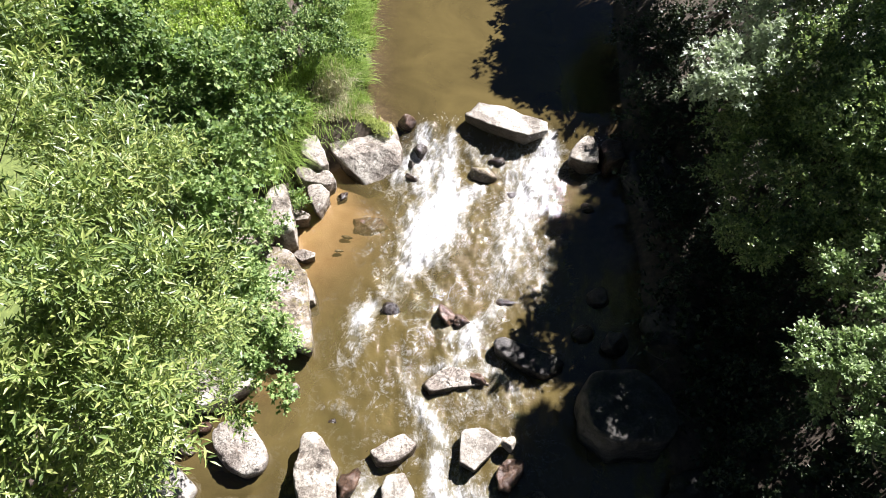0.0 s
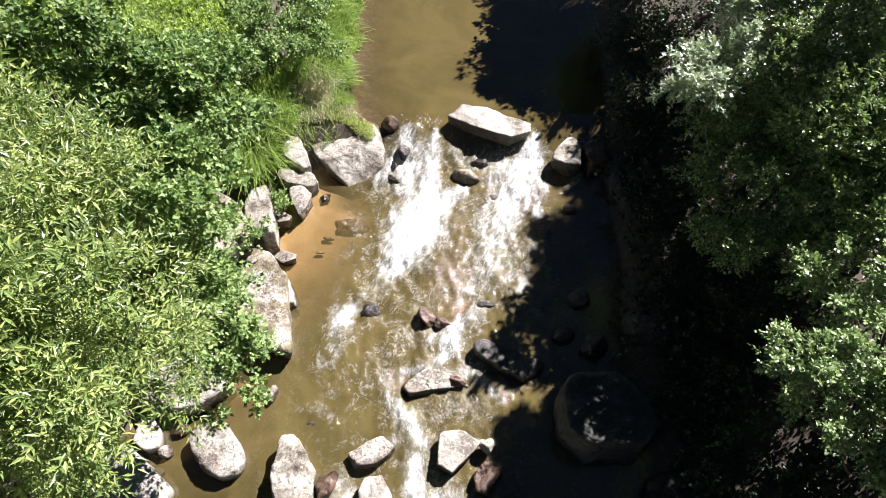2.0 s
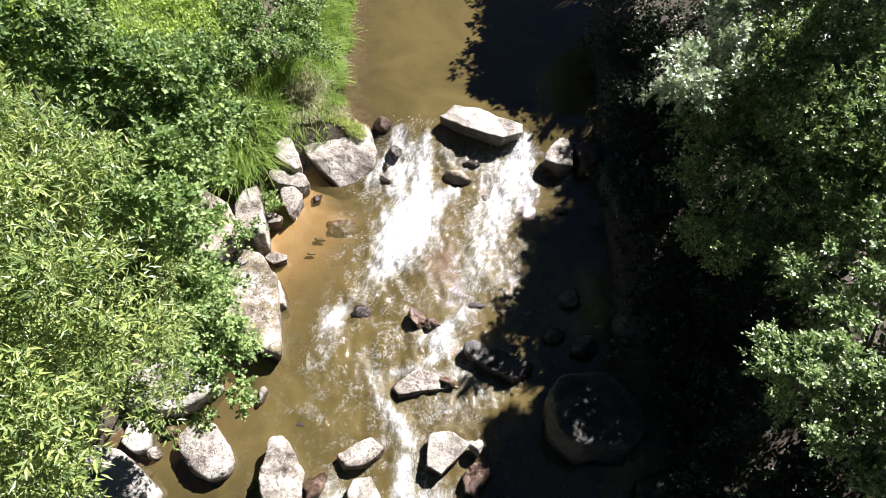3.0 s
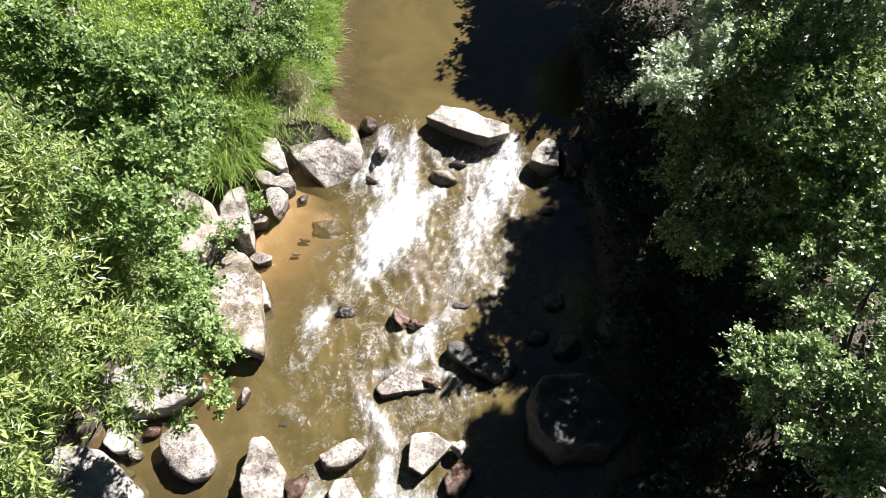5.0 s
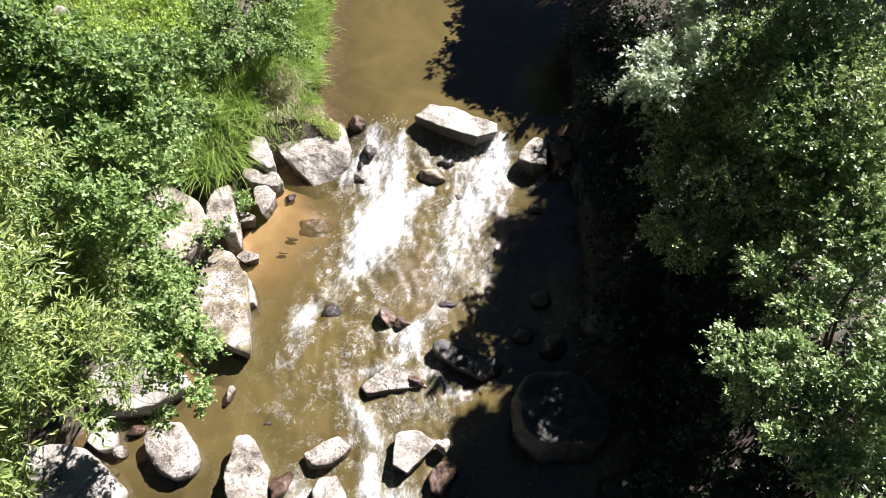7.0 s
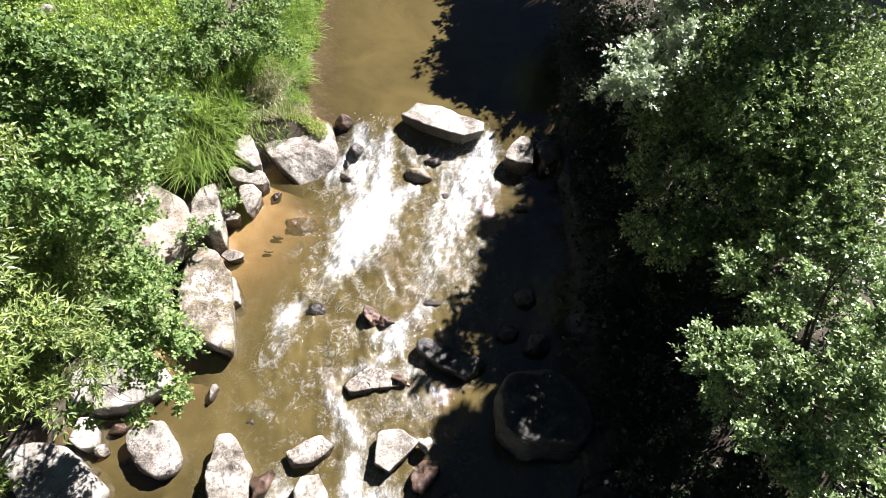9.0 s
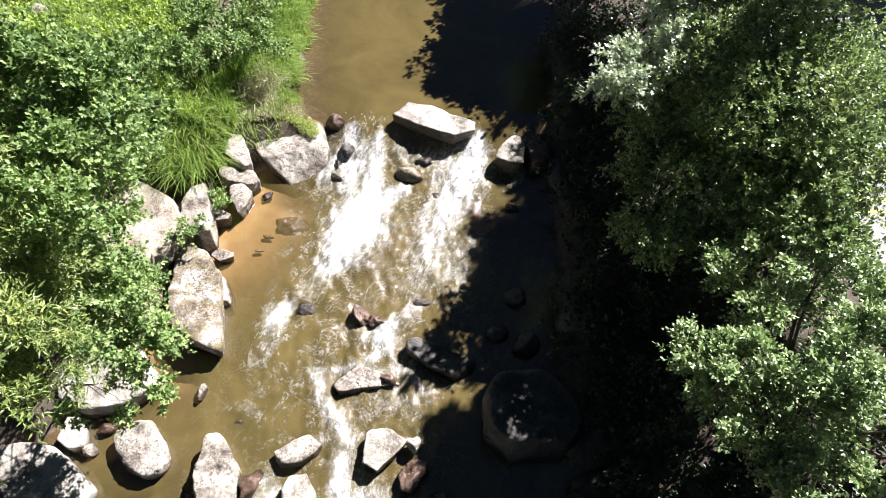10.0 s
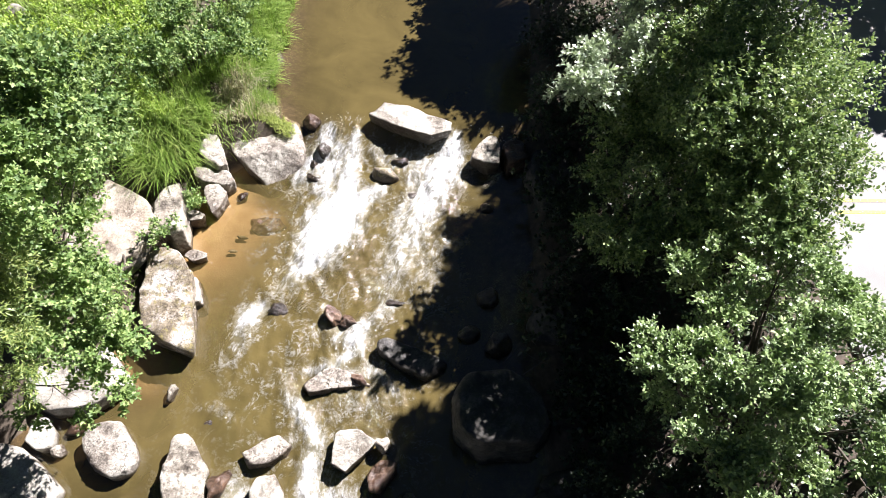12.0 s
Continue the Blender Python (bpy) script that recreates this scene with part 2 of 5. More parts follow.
def water_material():
    """Silty brown water: clear where it is shallow, cloudy where it is deep, foam where it breaks."""
    m, nt = material("stream_water")
    pos, _ = place_of(nt)
    along = nt.nodes.new("ShaderNodeAttribute")
    along.attribute_name = "across"
    cut = nt.nodes.new("ShaderNodeSeparateXYZ")
    nt.links.new(pos, cut.inputs[0])
    join = nt.nodes.new("ShaderNodeCombineXYZ")
    nt.links.new(along.outputs["Fac"], join.inputs[0])
    nt.links.new(maths(nt, "MULTIPLY", cut.outputs[1], 0.60), join.inputs[1])
    flow = join.outputs[0]
    foam, riffle, depth = (nt.nodes.new("ShaderNodeAttribute") for _ in range(3))
    foam.attribute_name, riffle.attribute_name, depth.attribute_name = "foam", "riffle", "cloud"
    silt = colours(nt, [(0.3, (0.070, 0.054, 0.020)), (0.7, (0.112, 0.086, 0.031))], noise_of(nt, pos, 0.9, 5, 0.6, 0.8))
    silt = mixc(nt, maths(nt, "MULTIPLY", span(nt, maths(nt, "ADD", foam.outputs["Fac"], maths(nt, "MULTIPLY", noise_of(nt, pos, 3.0, 4, 0.6, 0.8), 0.3)), 0.5, 1.1), 0.65), silt, (0.23, 0.22, 0.165))
    body = nt.nodes.new("ShaderNodeBsdfDiffuse")
    nt.links.new(silt, body.inputs["Color"])
    clear = nt.nodes.new("ShaderNodeBsdfTransparent")
    clear.inputs["Color"].default_value = (0.97, 0.90, 0.74, 1)
    inside = nt.nodes.new("ShaderNodeMixShader")
    nt.links.new(depth.outputs["Fac"], inside.inputs[0])
    nt.links.new(clear.outputs[0], inside.inputs[1])
    nt.links.new(body.outputs[0], inside.inputs[2])
    h = maths(nt, "ADD", maths(nt, "MULTIPLY", noise_of(nt, flow, 9, 4, 0.6, 0.4), 0.7), maths(nt, "MULTIPLY", noise_of(nt, pos, 26, 2, 0.5, 0.4), 0.35))
    wave = node(nt, "ShaderNodeBump", Distance=0.05)
    nt.links.new(h, wave.inputs["Height"])
    nt.links.new(maths(nt, "ADD", maths(nt, "MULTIPLY", riffle.outputs["Fac"], 0.75), 0.07, True), wave.inputs["Strength"])
    shine = node(nt, "ShaderNodeBsdfGlossy", Roughness=0.06)
    nt.links.new(wave.outputs[0], shine.inputs["Normal"])
    fres = node(nt, "ShaderNodeLayerWeight", Blend=0.5)
    nt.links.new(wave.outputs[0], fres.inputs["Normal"])
    gloss = maths(nt, "ADD", maths(nt, "MULTIPLY", maths(nt, "POWER", fres.outputs["Facing"], 5.0), 0.91), 0.085, True)
    skin = nt.nodes.new("ShaderNodeMixShader")
    nt.links.new(gloss, skin.inputs[0])
    nt.links.new(inside.outputs[0], skin.inputs[1])
    nt.links.new(shine.outputs[0], skin.inputs[2])
    # broken water: a solid core in the chutes, thinning into strands, lace and flecks
    def aloft(v):
        return span(nt, v, 0.28, 0.72)

    drawn = nt.nodes.new("ShaderNodeVectorMath")
    drawn.operation = "MULTIPLY"
    drawn.inputs[1].default_value = (1, 0.85, 1)
    nt.links.new(flow, drawn.inputs[0])
    mass = noise_of(nt, flow, 5.0, 4, 0.6, 1.2)
    strands = noise_of(nt, drawn.outputs[0], 12, 4, 0.62, 1.3)
    fleck = noise_of(nt, pos, 24, 2, 0.55, 0.8)
    body_of = maths(nt, "ADD", maths(nt, "MULTIPLY", aloft(mass), 0.56), maths(nt, "ADD", maths(nt, "MULTIPLY", aloft(strands), 0.28), maths(nt, "MULTIPLY", aloft(fleck), 0.22)))
    excess = maths(nt, "ADD", maths(nt, "MULTIPLY", foam.outputs["Fac"], 1.12), maths(nt, "MULTIPLY", maths(nt, "SUBTRACT", body_of, 0.5), 1.35))
    solid = maths(nt, "MULTIPLY", span(nt, excess, 0.40, 1.42), span(nt, foam.outputs["Fac"], 0.10, 0.35))
    short = nt.nodes.new("ShaderNodeVectorMath")
    short.operation = "MULTIPLY"
    short.inputs[1].default_value = (1, 1.5, 1)
    nt.links.new(flow, short.inputs[0])
    lively = span(nt, riffle.outputs["Fac"], 0.10, 0.55)

    def lace(vec, scale, detail, twist, thin, where):
        line = maths(nt, "SUBTRACT", 1.0, maths(nt, "MULTIPLY", maths(nt, "ABSOLUTE", maths(nt, "SUBTRACT", noise_of(nt, vec, scale, detail, 0.68, twist), 0.5)), thin), True)
        return maths(nt, "MULTIPLY", span(nt, line, 0.25, 0.8), where)

    calm = span(nt, noise_of(nt, pos, 2.9, 5, 0.65, 0.8), 0.45, 0.60)
    bits = span(nt, noise_of(nt, pos, 26, 4, 0.6, 0.5), 0.38, 0.56)
    veins = lace(short.outputs[0], 3.9, 4, 1.5, 11.0, maths(nt, "MULTIPLY", maths(nt, "MULTIPLY", bits, calm), lively))
    curl = lace(pos, 3.6, 5, 1.7, 8.0, maths(nt, "MULTIPLY", maths(nt, "MULTIPLY", bits, calm), maths(nt, "MULTIPLY", span(nt, foam.outputs["Fac"], 0.12, 0.45), maths(nt, "SUBTRACT", 1.0, span(nt, foam.outputs["Fac"], 0.55, 0.85)))))
    # sparkles of sun on the riffle, painted as small white dots
    glint_dots = maths(nt, "MULTIPLY", maths(nt, "MULTIPLY", span(nt, noise_of(nt, short.outputs[0], 44, 3, 0.6, 0.5), 0.67, 0.74), calm), lively)
    cover = maths(nt, "MAXIMUM", solid, maths(nt, "MAXIMUM", maths(nt, "MULTIPLY", maths(nt, "MAXIMUM", veins, curl), 0.62), maths(nt, "MULTIPLY", glint_dots, 0.9)))
    cover = maths(nt, "MULTIPLY", cover, 0.97)
    froth = node(nt, "ShaderNodeBsdfPrincipled", Roughness=0.55)
    shade = maths(nt, "ADD", maths(nt, "MULTIPLY", aloft(strands), 0.35), maths(nt, "ADD", maths(nt, "MULTIPLY", aloft(fleck), 0.15), maths(nt, "MULTIPLY", span(nt, foam.outputs["Fac"], 0.3, 1.2), 0.65)))
    nt.links.new(colours(nt, [(0.20, (0.20, 0.195, 0.17)), (0.55, (0.33, 0.33, 0.315)), (0.95, (0.56, 0.57, 0.58))], shade), froth.inputs["Base Color"])
    nt.links.new(bumped(nt, maths(nt, "ADD", strands, mass), 0.6, 0.06), froth.inputs["Normal"])
    out = nt.nodes.new("ShaderNodeMixShader")
    nt.links.new(cover, out.inputs[0])
    nt.links.new(skin.outputs[0], out.inputs[1])
    nt.links.new(froth.outputs[0], out.inputs[2])
    return finish(m, nt, out.outputs[0])


def road_material():
    m, nt = material("concrete")
    pos, _ = place_of(nt)
    n = maths(nt, "ADD", maths(nt, "MULTIPLY", noise_of(nt, pos, 1.2, 5, 0.6), 0.6), maths(nt, "MULTIPLY", noise_of(nt, pos, 60, 4, 0.7), 0.4))
    p = node(nt, "ShaderNodeBsdfPrincipled", Roughness=0.85)
    nt.links.new(colours(nt, [(0.3, (0.19, 0.183, 0.178)), (0.7, (0.27, 0.262, 0.255))], n), p.inputs["Base Color"])
    nt.links.new(bumped(nt, n, 0.4, 0.01), p.inputs["Normal"])
    return finish(m, nt, p.outputs[0])


def paint_material(name, colour):
    m, nt = material(name)
    pos, _ = place_of(nt)
    p = node(nt, "ShaderNodeBsdfPrincipled", Roughness=0.7)
    nt.links.new(mixc(nt, span(nt, noise_of(nt, pos, 30, 5, 0.7), 0.55, 0.7), colour, (0.4, 0.38, 0.33)), p.inputs["Base Color"])
    return finish(m, nt, p.outputs[0])


spray_water, spray_nodes = material("spray_water")
finish(spray_water, spray_nodes, node(spray_nodes, "ShaderNodeBsdfPrincipled", Base_Color=(0.75, 0.77, 0.78, 1), Roughness=0.2).outputs[0])


# ---- ground and stream ----
def left_shore(y):
    return np.interp(y, [-5, 2, 3, 4, 4.6, 6.2, 6.7, 7.5, 7.9, 8.5, 9.3, 10, 12.5, 20], [-4.4, -4.4, -4.2, -3.4, -2.9, -2.85, -2.6, -2.35, -1.9, -1.05, -1.45, -1.5, -1.55, -1.2])


def right_shore(y):
    return np.interp(y, [-5, 2, 2.4, 2.9, 4.1, 4.5, 5, 6, 8, 9, 12, 20], [3.6, 3.2, 3.1, 3.05, 3.0, 3.0, 3.05, 3.15, 3.15, 3.3, 3.6, 4.2])


def water_level(x, y):
    main = np.interp(y, [-20, 1, 2, 2.8, 3.4, 4.2, 5, 7.0, 7.6, 8.1, 8.45, 8.75, 9.0, 60], [-0.9, -0.36, -0.3, -0.2, -0.13, -0.07, -0.04, 0.0, 0.03, 0.10, 0.23, 0.33, 0.36, 0.36])
    side = np.interp(y, [-20, 1, 2, 2.8, 3.4, 4.2, 5, 7.9, 8.6, 60], [-0.9, -0.36, -0.28, -0.16, -0.12, -0.06, -0.03, 0.0, 0.35, 0.36])
    k = ramp(x, -1.2, -0.7)
    return side * (1 - k) + main * k


def ground_height(x, y):
    out = np.maximum(left_shore(y) - x, x - right_shore(y))
    w = water_level(x, y)
    d = np.maximum(out, 0)
    left = 0.05 + 0.13 * (1 - np.exp(-d / 0.3)) + 0.12 * np.minimum(d, 5)
    right = 0.08 + 0.25 * (1 - np.exp(-d / 0.3)) + 0.95 * ramp(d, 0.8, 3.2)
    bank = w + np.where(x > 0.5, right, left) + 0.16 * (fbm(x * 1.3, y * 1.3, 3.0) - 0.5) * ramp(d, 0.0, 0.6)
    bank = np.where((x > 6.3) & (y > -40), 1.12 + 0 * x, bank) if np.ndim(x) == 0 else np.where(x > 6.4, np.maximum(1.1, 0 * x), bank)
    shallow = 1.15 * np.exp(-(((x + 2.0) / 1.1) ** 2 + ((y - 6.5) / 1.4) ** 2) * 0.8) + 0.6 * np.exp(-(((x + 1.27) / 0.35) ** 2 + ((y - 6.76) / 0.28) ** 2)) + 0.85 * np.exp(-(((x + 2.45) / 0.5) ** 2 + ((y - 3.85) / 0.5) ** 2))
    shallow = shallow + 0.95 * np.exp(-(((x + 2.75) / 0.55) ** 2 + ((y - 2.3) / 0.3) ** 2))
    deep = 0.02 + 0.45 * ramp(-out, 0.0, 1.5) * (1 - np.clip(shallow, 0, 1) * 0.84)
    bed = w - deep + 0.07 * (fbm(x * 2.2, y * 2.2, 8.0) - 0.5)
    k = ramp(out, -0.06, 0.14)
    return bed * (1 - k) + bank * k


def spread(lo, hi, step, far, growth=1.35):
    """Grid lines: even between lo and hi, ever wider out to far."""
    mid = list(np.arange(lo, hi + step / 2, step))
    gap, a = step, []
    v = lo
    while v > -far:
        gap *= growth
        v -= gap
        a.append(v)
    gap, b = step, []
    v = mid[-1]
    while v < far:
        gap *= growth
        v += gap
        b.append(v)
    return np.array(a[::-1] + mid + b)


def sheet(xs, ys):
    gx, gy = np.meshgrid(xs, ys)
    nx, ny = len(xs), len(ys)
    i = np.arange(nx * ny).reshape(ny, nx)
    quads = np.stack([i[:-1, :-1], i[:-1, 1:], i[1:, 1:], i[1:, :-1]], -1).reshape(-1, 4)
    return gx.ravel(), gy.ravel(), quads


gx, gy, quads = sheet(spread(-8, 8, 0.08, 900), spread(0, 14.5, 0.08, 900))
gz = ground_height(gx, gy)
edge = np.maximum(left_shore(gy) - gx, gx - right_shore(gy))
sandy = (1 - ramp(edge, -0.02, 0.22)) * np.clip(0.25 + np.exp(-(((gx + 1.9) / 1.3) ** 2 + ((gy - 6.6) / 1.3) ** 2)) + np.exp(-(((gx + 2.6) / 1.0) ** 2 + ((gy - 3.2) / 1.3) ** 2)), 0, 1)
ground = new("ground", mesh_from("ground", np.stack([gx, gy, gz], 1), quads, ground_material(), values={"sandy": sandy, "turf": np.maximum(ramp(left_shore(gy) - gx, 1.0, 2.6), ramp(gx, 20, 24))}))
tagged(ground, "brown soil banks and orange sandy stream bed", "ground", kind="structure")

# broken water: chutes as (x, y, half-width, strength) from the lip downstream
CHUTES = [
    [(0.20, 8.62, 0.10, 0.8), (0.12, 8.15, 0.17, 1.0), (0.10, 7.6, 0.20, 1.0), (0.08, 7.2, 0.34, 1.3), (-0.12, 6.75, 0.42, 1.4), (-0.32, 6.2, 0.36, 1.15), (-0.58, 5.7, 0.24, 0.8), (-0.9, 5.35, 0.18, 0.5)],
    [(0.62, 7.45, 0.12, 0.9), (0.35, 7.25, 0.2, 1.1), (0.05, 6.9, 0.25, 1.0)],
    [(-1.05, 5.12, 0.12, 1.0), (-1.22, 4.98, 0.16, 1.05), (-1.33, 4.65, 0.2, 0.62), (-1.45, 4.2, 0.2, 0.42), (-1.3, 3.8, 0.15, 0.25)],
    [(2.0, 8.55, 0.10, 1.0), (1.88, 8.2, 0.24, 1.2), (1.70, 7.8, 0.30, 1.15), (1.45, 7.2, 0.30, 0.95), (1.25, 6.6, 0.34, 0.8), (1.02, 6.0, 0.40, 0.68), (0.85, 5.4, 0.36, 0.5)],
    [(1.15, 7.2, 0.14, 0.7), (1.0, 6.7, 0.2, 0.75), (0.95, 6.3, 0.2, 0.5)],
    [(1.5, 6.4, 0.3, 0.5), (1.45, 5.8, 0.35, 0.5), (1.2, 5.3, 0.3, 0.4)],
    [(-0.30, 8.62, 0.16, 0.9), (-0.32, 8.25, 0.24, 1.0), (-0.70, 7.8, 0.2, 0.9), (-0.85, 7.45, 0.14, 0.5)],
    [(-0.1, 8.3, 0.2, 0.9), (-0.2, 8.0, 0.24, 0.95), (-0.35, 7.55, 0.24, 0.85), (-0.25, 7.2, 0.24, 0.8)],
    [(0.50, 8.3, 0.18, 0.6), (0.75, 8.0, 0.3, 0.6), (1.25, 8.0, 0.3, 0.7), (1.3, 7.5, 0.3, 0.62)],
    [(-0.14, 5.04, 0.12, 0.36), (0.12, 4.72, 0.16, 0.6), (0.37, 4.55, 0.2, 0.95), (0.54, 4.85, 0.17, 0.7), (0.9, 5.12, 0.13, 0.6)],
    [(0.38, 4.6, 0.12, 0.9), (0.35, 4.35, 0.14, 0.95), (0.15, 4.15, 0.1, 0.85), (-0.25, 4.12, 0.08, 0.6)],
    [(0.55, 4.1, 0.1, 0.6), (0.9, 3.85, 0.14, 0.8), (1.05, 3.6, 0.1, 0.5)],
    [(0.2, 4.75, 0.31, 0.27), (0.5, 4.4, 0.25, 0.40), (0.7, 4.1, 0.25, 0.44), (0.8, 3.6, 0.25, 0.36)],
    [(-0.35, 4.11, 0.10, 0.36), (-0.01, 4.17, 0.11, 0.49), (0.52, 4.04, 0.18, 0.55), (0.82, 3.80, 0.18, 0.40)],
    [(-0.54, 3.96, 0.10, 0.40), (-0.44, 3.72, 0.12, 0.6), (-0.28, 3.52, 0.13, 0.85), (-0.06, 3.25, 0.13, 0.9), (-0.02, 3.0, 0.15, 0.8), (-0.12, 2.70, 0.18, 0.95), (-0.06, 2.34, 0.26, 0.95), (0.3, 2.1, 0.4, 0.9)],
    [(0.1, 3.5, 0.19, 0.40), (0.55, 3.6, 0.19, 0.44), (0.8, 3.3, 0.15, 0.36)],
    [(-0.77, 2.77, 0.10, 0.36), (-0.44, 3.04, 0.12, 0.49), (-0.26, 3.11, 0.12, 0.49)],
    [(-1.1, 2.6, 0.12, 0.62), (-1.0, 2.35, 0.21, 0.81), (-0.95, 1.8, 0.31, 0.80)],
    [(-1.75, 3.5, 0.06, 0.35), (-1.5, 3.55, 0.08, 0.5), (-1.25, 3.4, 0.08, 0.4)],
    [(2.2, 8.0, 0.1, 0.5), (2.5, 7.85, 0.1, 0.7), (2.72, 7.75, 0.1, 0.6), (2.4, 7.45, 0.1, 0.4)],
]


def chute_field(x, y):
    """How broken the water is."""
    best = np.zeros_like(x)
    for line in CHUTES:
        for (ax, ay, aw, s0), (bx, by, bw, s1) in zip(line, line[1:]):
            dx, dy = bx - ax, by - ay
            t = np.clip(((x - ax) * dx + (y - ay) * dy) / (dx * dx + dy * dy), 0, 1)
            d = np.hypot(x - ax - t * dx, y - ay - t * dy) / (1.05 * (aw + t * (bw - aw)))
            best = np.maximum(best, (s0 + t * (s1 - s0)) * (0.78 * np.exp(-d * d * 0.9) + 0.24 * np.exp(-d * d * 0.22)))
    return best


wx, wy, wq = sheet(np.arange(-4.8, 4.3, 0.034), np.concatenate([np.arange(-12, 1.6, 0.4), np.arange(1.6, 13.6, 0.034), np.arange(14, 46, 1.0)]))
warp = 0.22 * (fbm(wx * 2.4, wy * 1.6, 1.0) - 0.5)
foam = chute_field(wx + warp, wy + warp * 0.6)
bowl = np.exp(-(((wx - 0.1) / 1.7) ** 2 + ((wy - 6.2) / 2.6) ** 2)) + 0.9 * np.exp(-(((wx - 0.2) / 1.3) ** 2 + ((wy - 3.4) / 1.2) ** 2))
riffle = np.clip(foam * 0.9 + 0.75 * bowl * ramp(wx, -2.0, -0.9), 0, 1) * (1 - 0.97 * ramp(wy, 8.7, 9.2))
riffle = np.maximum(riffle, 0.06 + 0.16 * (1 - ramp(wy, 5.0, 6.0)) * ramp(wx, -3.2, -1.8))
level = water_level(wx, wy)
chop = (fbm(wx * 6, wy * 3.2, 2.0, 4, 0.55) - 0.5) * 0.11 + (np.abs(fbm(wx * 3, wy * 2, 6.0, 3) - 0.5)) * -0.10
froth_lumps = (fbm(wx * 11 - wy * 3, wy * 5, 21.0, 4, 0.6) - 0.5) * 0.14 * np.clip(foam, 0, 1)
wz = level + froth_lumps + riffle * chop + np.clip(foam, 0, 1.1) * 0.045 + 0.004 * (fbm(wx * 5, wy * 3, 4.0) - 0.5)
lean_way = np.where(wy > 4.6, 0.38 * (wy - 4.6), 0.1 * (wy - 4.6))
across = wx - lean_way + 0.30 * (fbm(wx * 1.6, wy * 1.1, 12.0, 3) - 0.5)
under_water = np.maximum(level - ground_height(wx, wy), 0)
cloud = np.clip(1 - np.exp(-under_water * 5.5), 0, 0.97)
water = new("water", mesh_from("water", np.stack([wx, wy, wz], 1), wq, water_material(), values={"foam": foam, "riffle": riffle, "cloud": cloud, "across": across}))
tagged(water, "silty brown stream water breaking into white foam over rocks", "water", kind="structure")


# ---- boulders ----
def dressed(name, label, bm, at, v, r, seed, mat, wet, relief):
    """Roughens a blocked-out stone, marks where wet and painted shade darken it and links it."""
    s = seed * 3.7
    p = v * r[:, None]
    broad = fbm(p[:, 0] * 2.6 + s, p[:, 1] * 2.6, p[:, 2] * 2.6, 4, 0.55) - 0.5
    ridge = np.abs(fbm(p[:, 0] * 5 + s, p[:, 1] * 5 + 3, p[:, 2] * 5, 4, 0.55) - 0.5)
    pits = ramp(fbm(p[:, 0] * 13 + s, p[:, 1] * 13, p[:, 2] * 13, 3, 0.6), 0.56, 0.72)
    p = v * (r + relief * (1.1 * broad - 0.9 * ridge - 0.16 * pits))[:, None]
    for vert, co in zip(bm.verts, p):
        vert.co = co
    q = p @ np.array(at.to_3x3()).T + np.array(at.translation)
    damp_shade = ramp(water_level(q[:, 0], q[:, 1]) + wet + 0.14 * (fbm(q[:, 0] * 6, q[:, 1] * 6, q[:, 2] * 3) - 0.35) - q[:, 2], -0.03, 0.03)
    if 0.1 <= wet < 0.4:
        # steep faces stay dark: splash wet, plus their shade put into the colour
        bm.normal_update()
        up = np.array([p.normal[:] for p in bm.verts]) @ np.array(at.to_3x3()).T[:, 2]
        damp_shade = damp_shade * (1 - ramp(up + 0.5 * (fbm(q[:, 0] * 9, q[:, 1] * 9, q[:, 2] * 9) - 0.5), 0.45, 0.75))
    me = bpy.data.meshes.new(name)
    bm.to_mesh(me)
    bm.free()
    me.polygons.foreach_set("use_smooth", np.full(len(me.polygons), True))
    me.attributes.new("damp_shade", "FLOAT", "POINT").data.foreach_set("value", damp_shade.astype(np.float32))
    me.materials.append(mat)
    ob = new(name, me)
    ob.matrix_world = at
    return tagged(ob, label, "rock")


def ball(fine):
    bm = bmesh.new()
    bmesh.ops.create_icosphere(bm, subdivisions=fine, radius=1)
    v = np.array([p.co[:] for p in bm.verts])
    return bm, v / np.linalg.norm(v, axis=1)[:, None]


def block(name, label, place, top, base, sides, mat, seed, tilt=(0, 0), lean=0.12, crisp=26, chips=9, cuts=(), fine=6, wet=0.05, relief=0.05):
    """A split boulder: upright faces (bearing in degrees, distance), a tilted top, chipped corners; cuts are (normal, distance) from the middle."""
    rng = np.random.default_rng(seed)
    bm, v = ball(fine)
    mid = (top + base) / 2
    half = top - mid
    planes = [((math.cos(radians(a)), math.sin(radians(a)), lean), d + lean * half) for a, d in sides]
    planes += [((tilt[0], tilt[1], 1.0), half), ((0, 0, -1.0), mid - base + 0.12), *cuts]
    nrm = np.array([n for n, d in planes], float)
    long = np.linalg.norm(nrm, axis=1)
    reach = np.array([d for n, d in planes]) / long
    nrm /= long[:, None]
    warp = v + 0.12 * np.stack([fbm(v[:, 0] * 2 + seed + k * 9, v[:, 1] * 2, v[:, 2] * 2 + k, 3) - 0.5 for k in range(3)], 1)

    def hull(d, n, far):
        return np.sum((far / np.maximum(d @ n.T, 1e-3)) ** -crisp, axis=1) ** (-1 / crisp)

    extra = unit(rng.normal(size=(chips, 3)) + np.array([0, 0, 0.35]))
    body = v * hull(v, nrm, reach)[:, None]
    corner = (body @ extra.T).max(axis=0) * rng.uniform(0.86, 0.97, chips)
    r = hull(warp, np.vstack([nrm, extra]), np.append(reach, corner))
    return dressed(name, label, bm, pose(place[0], place[1], mid), v, r, seed, mat, wet, relief)


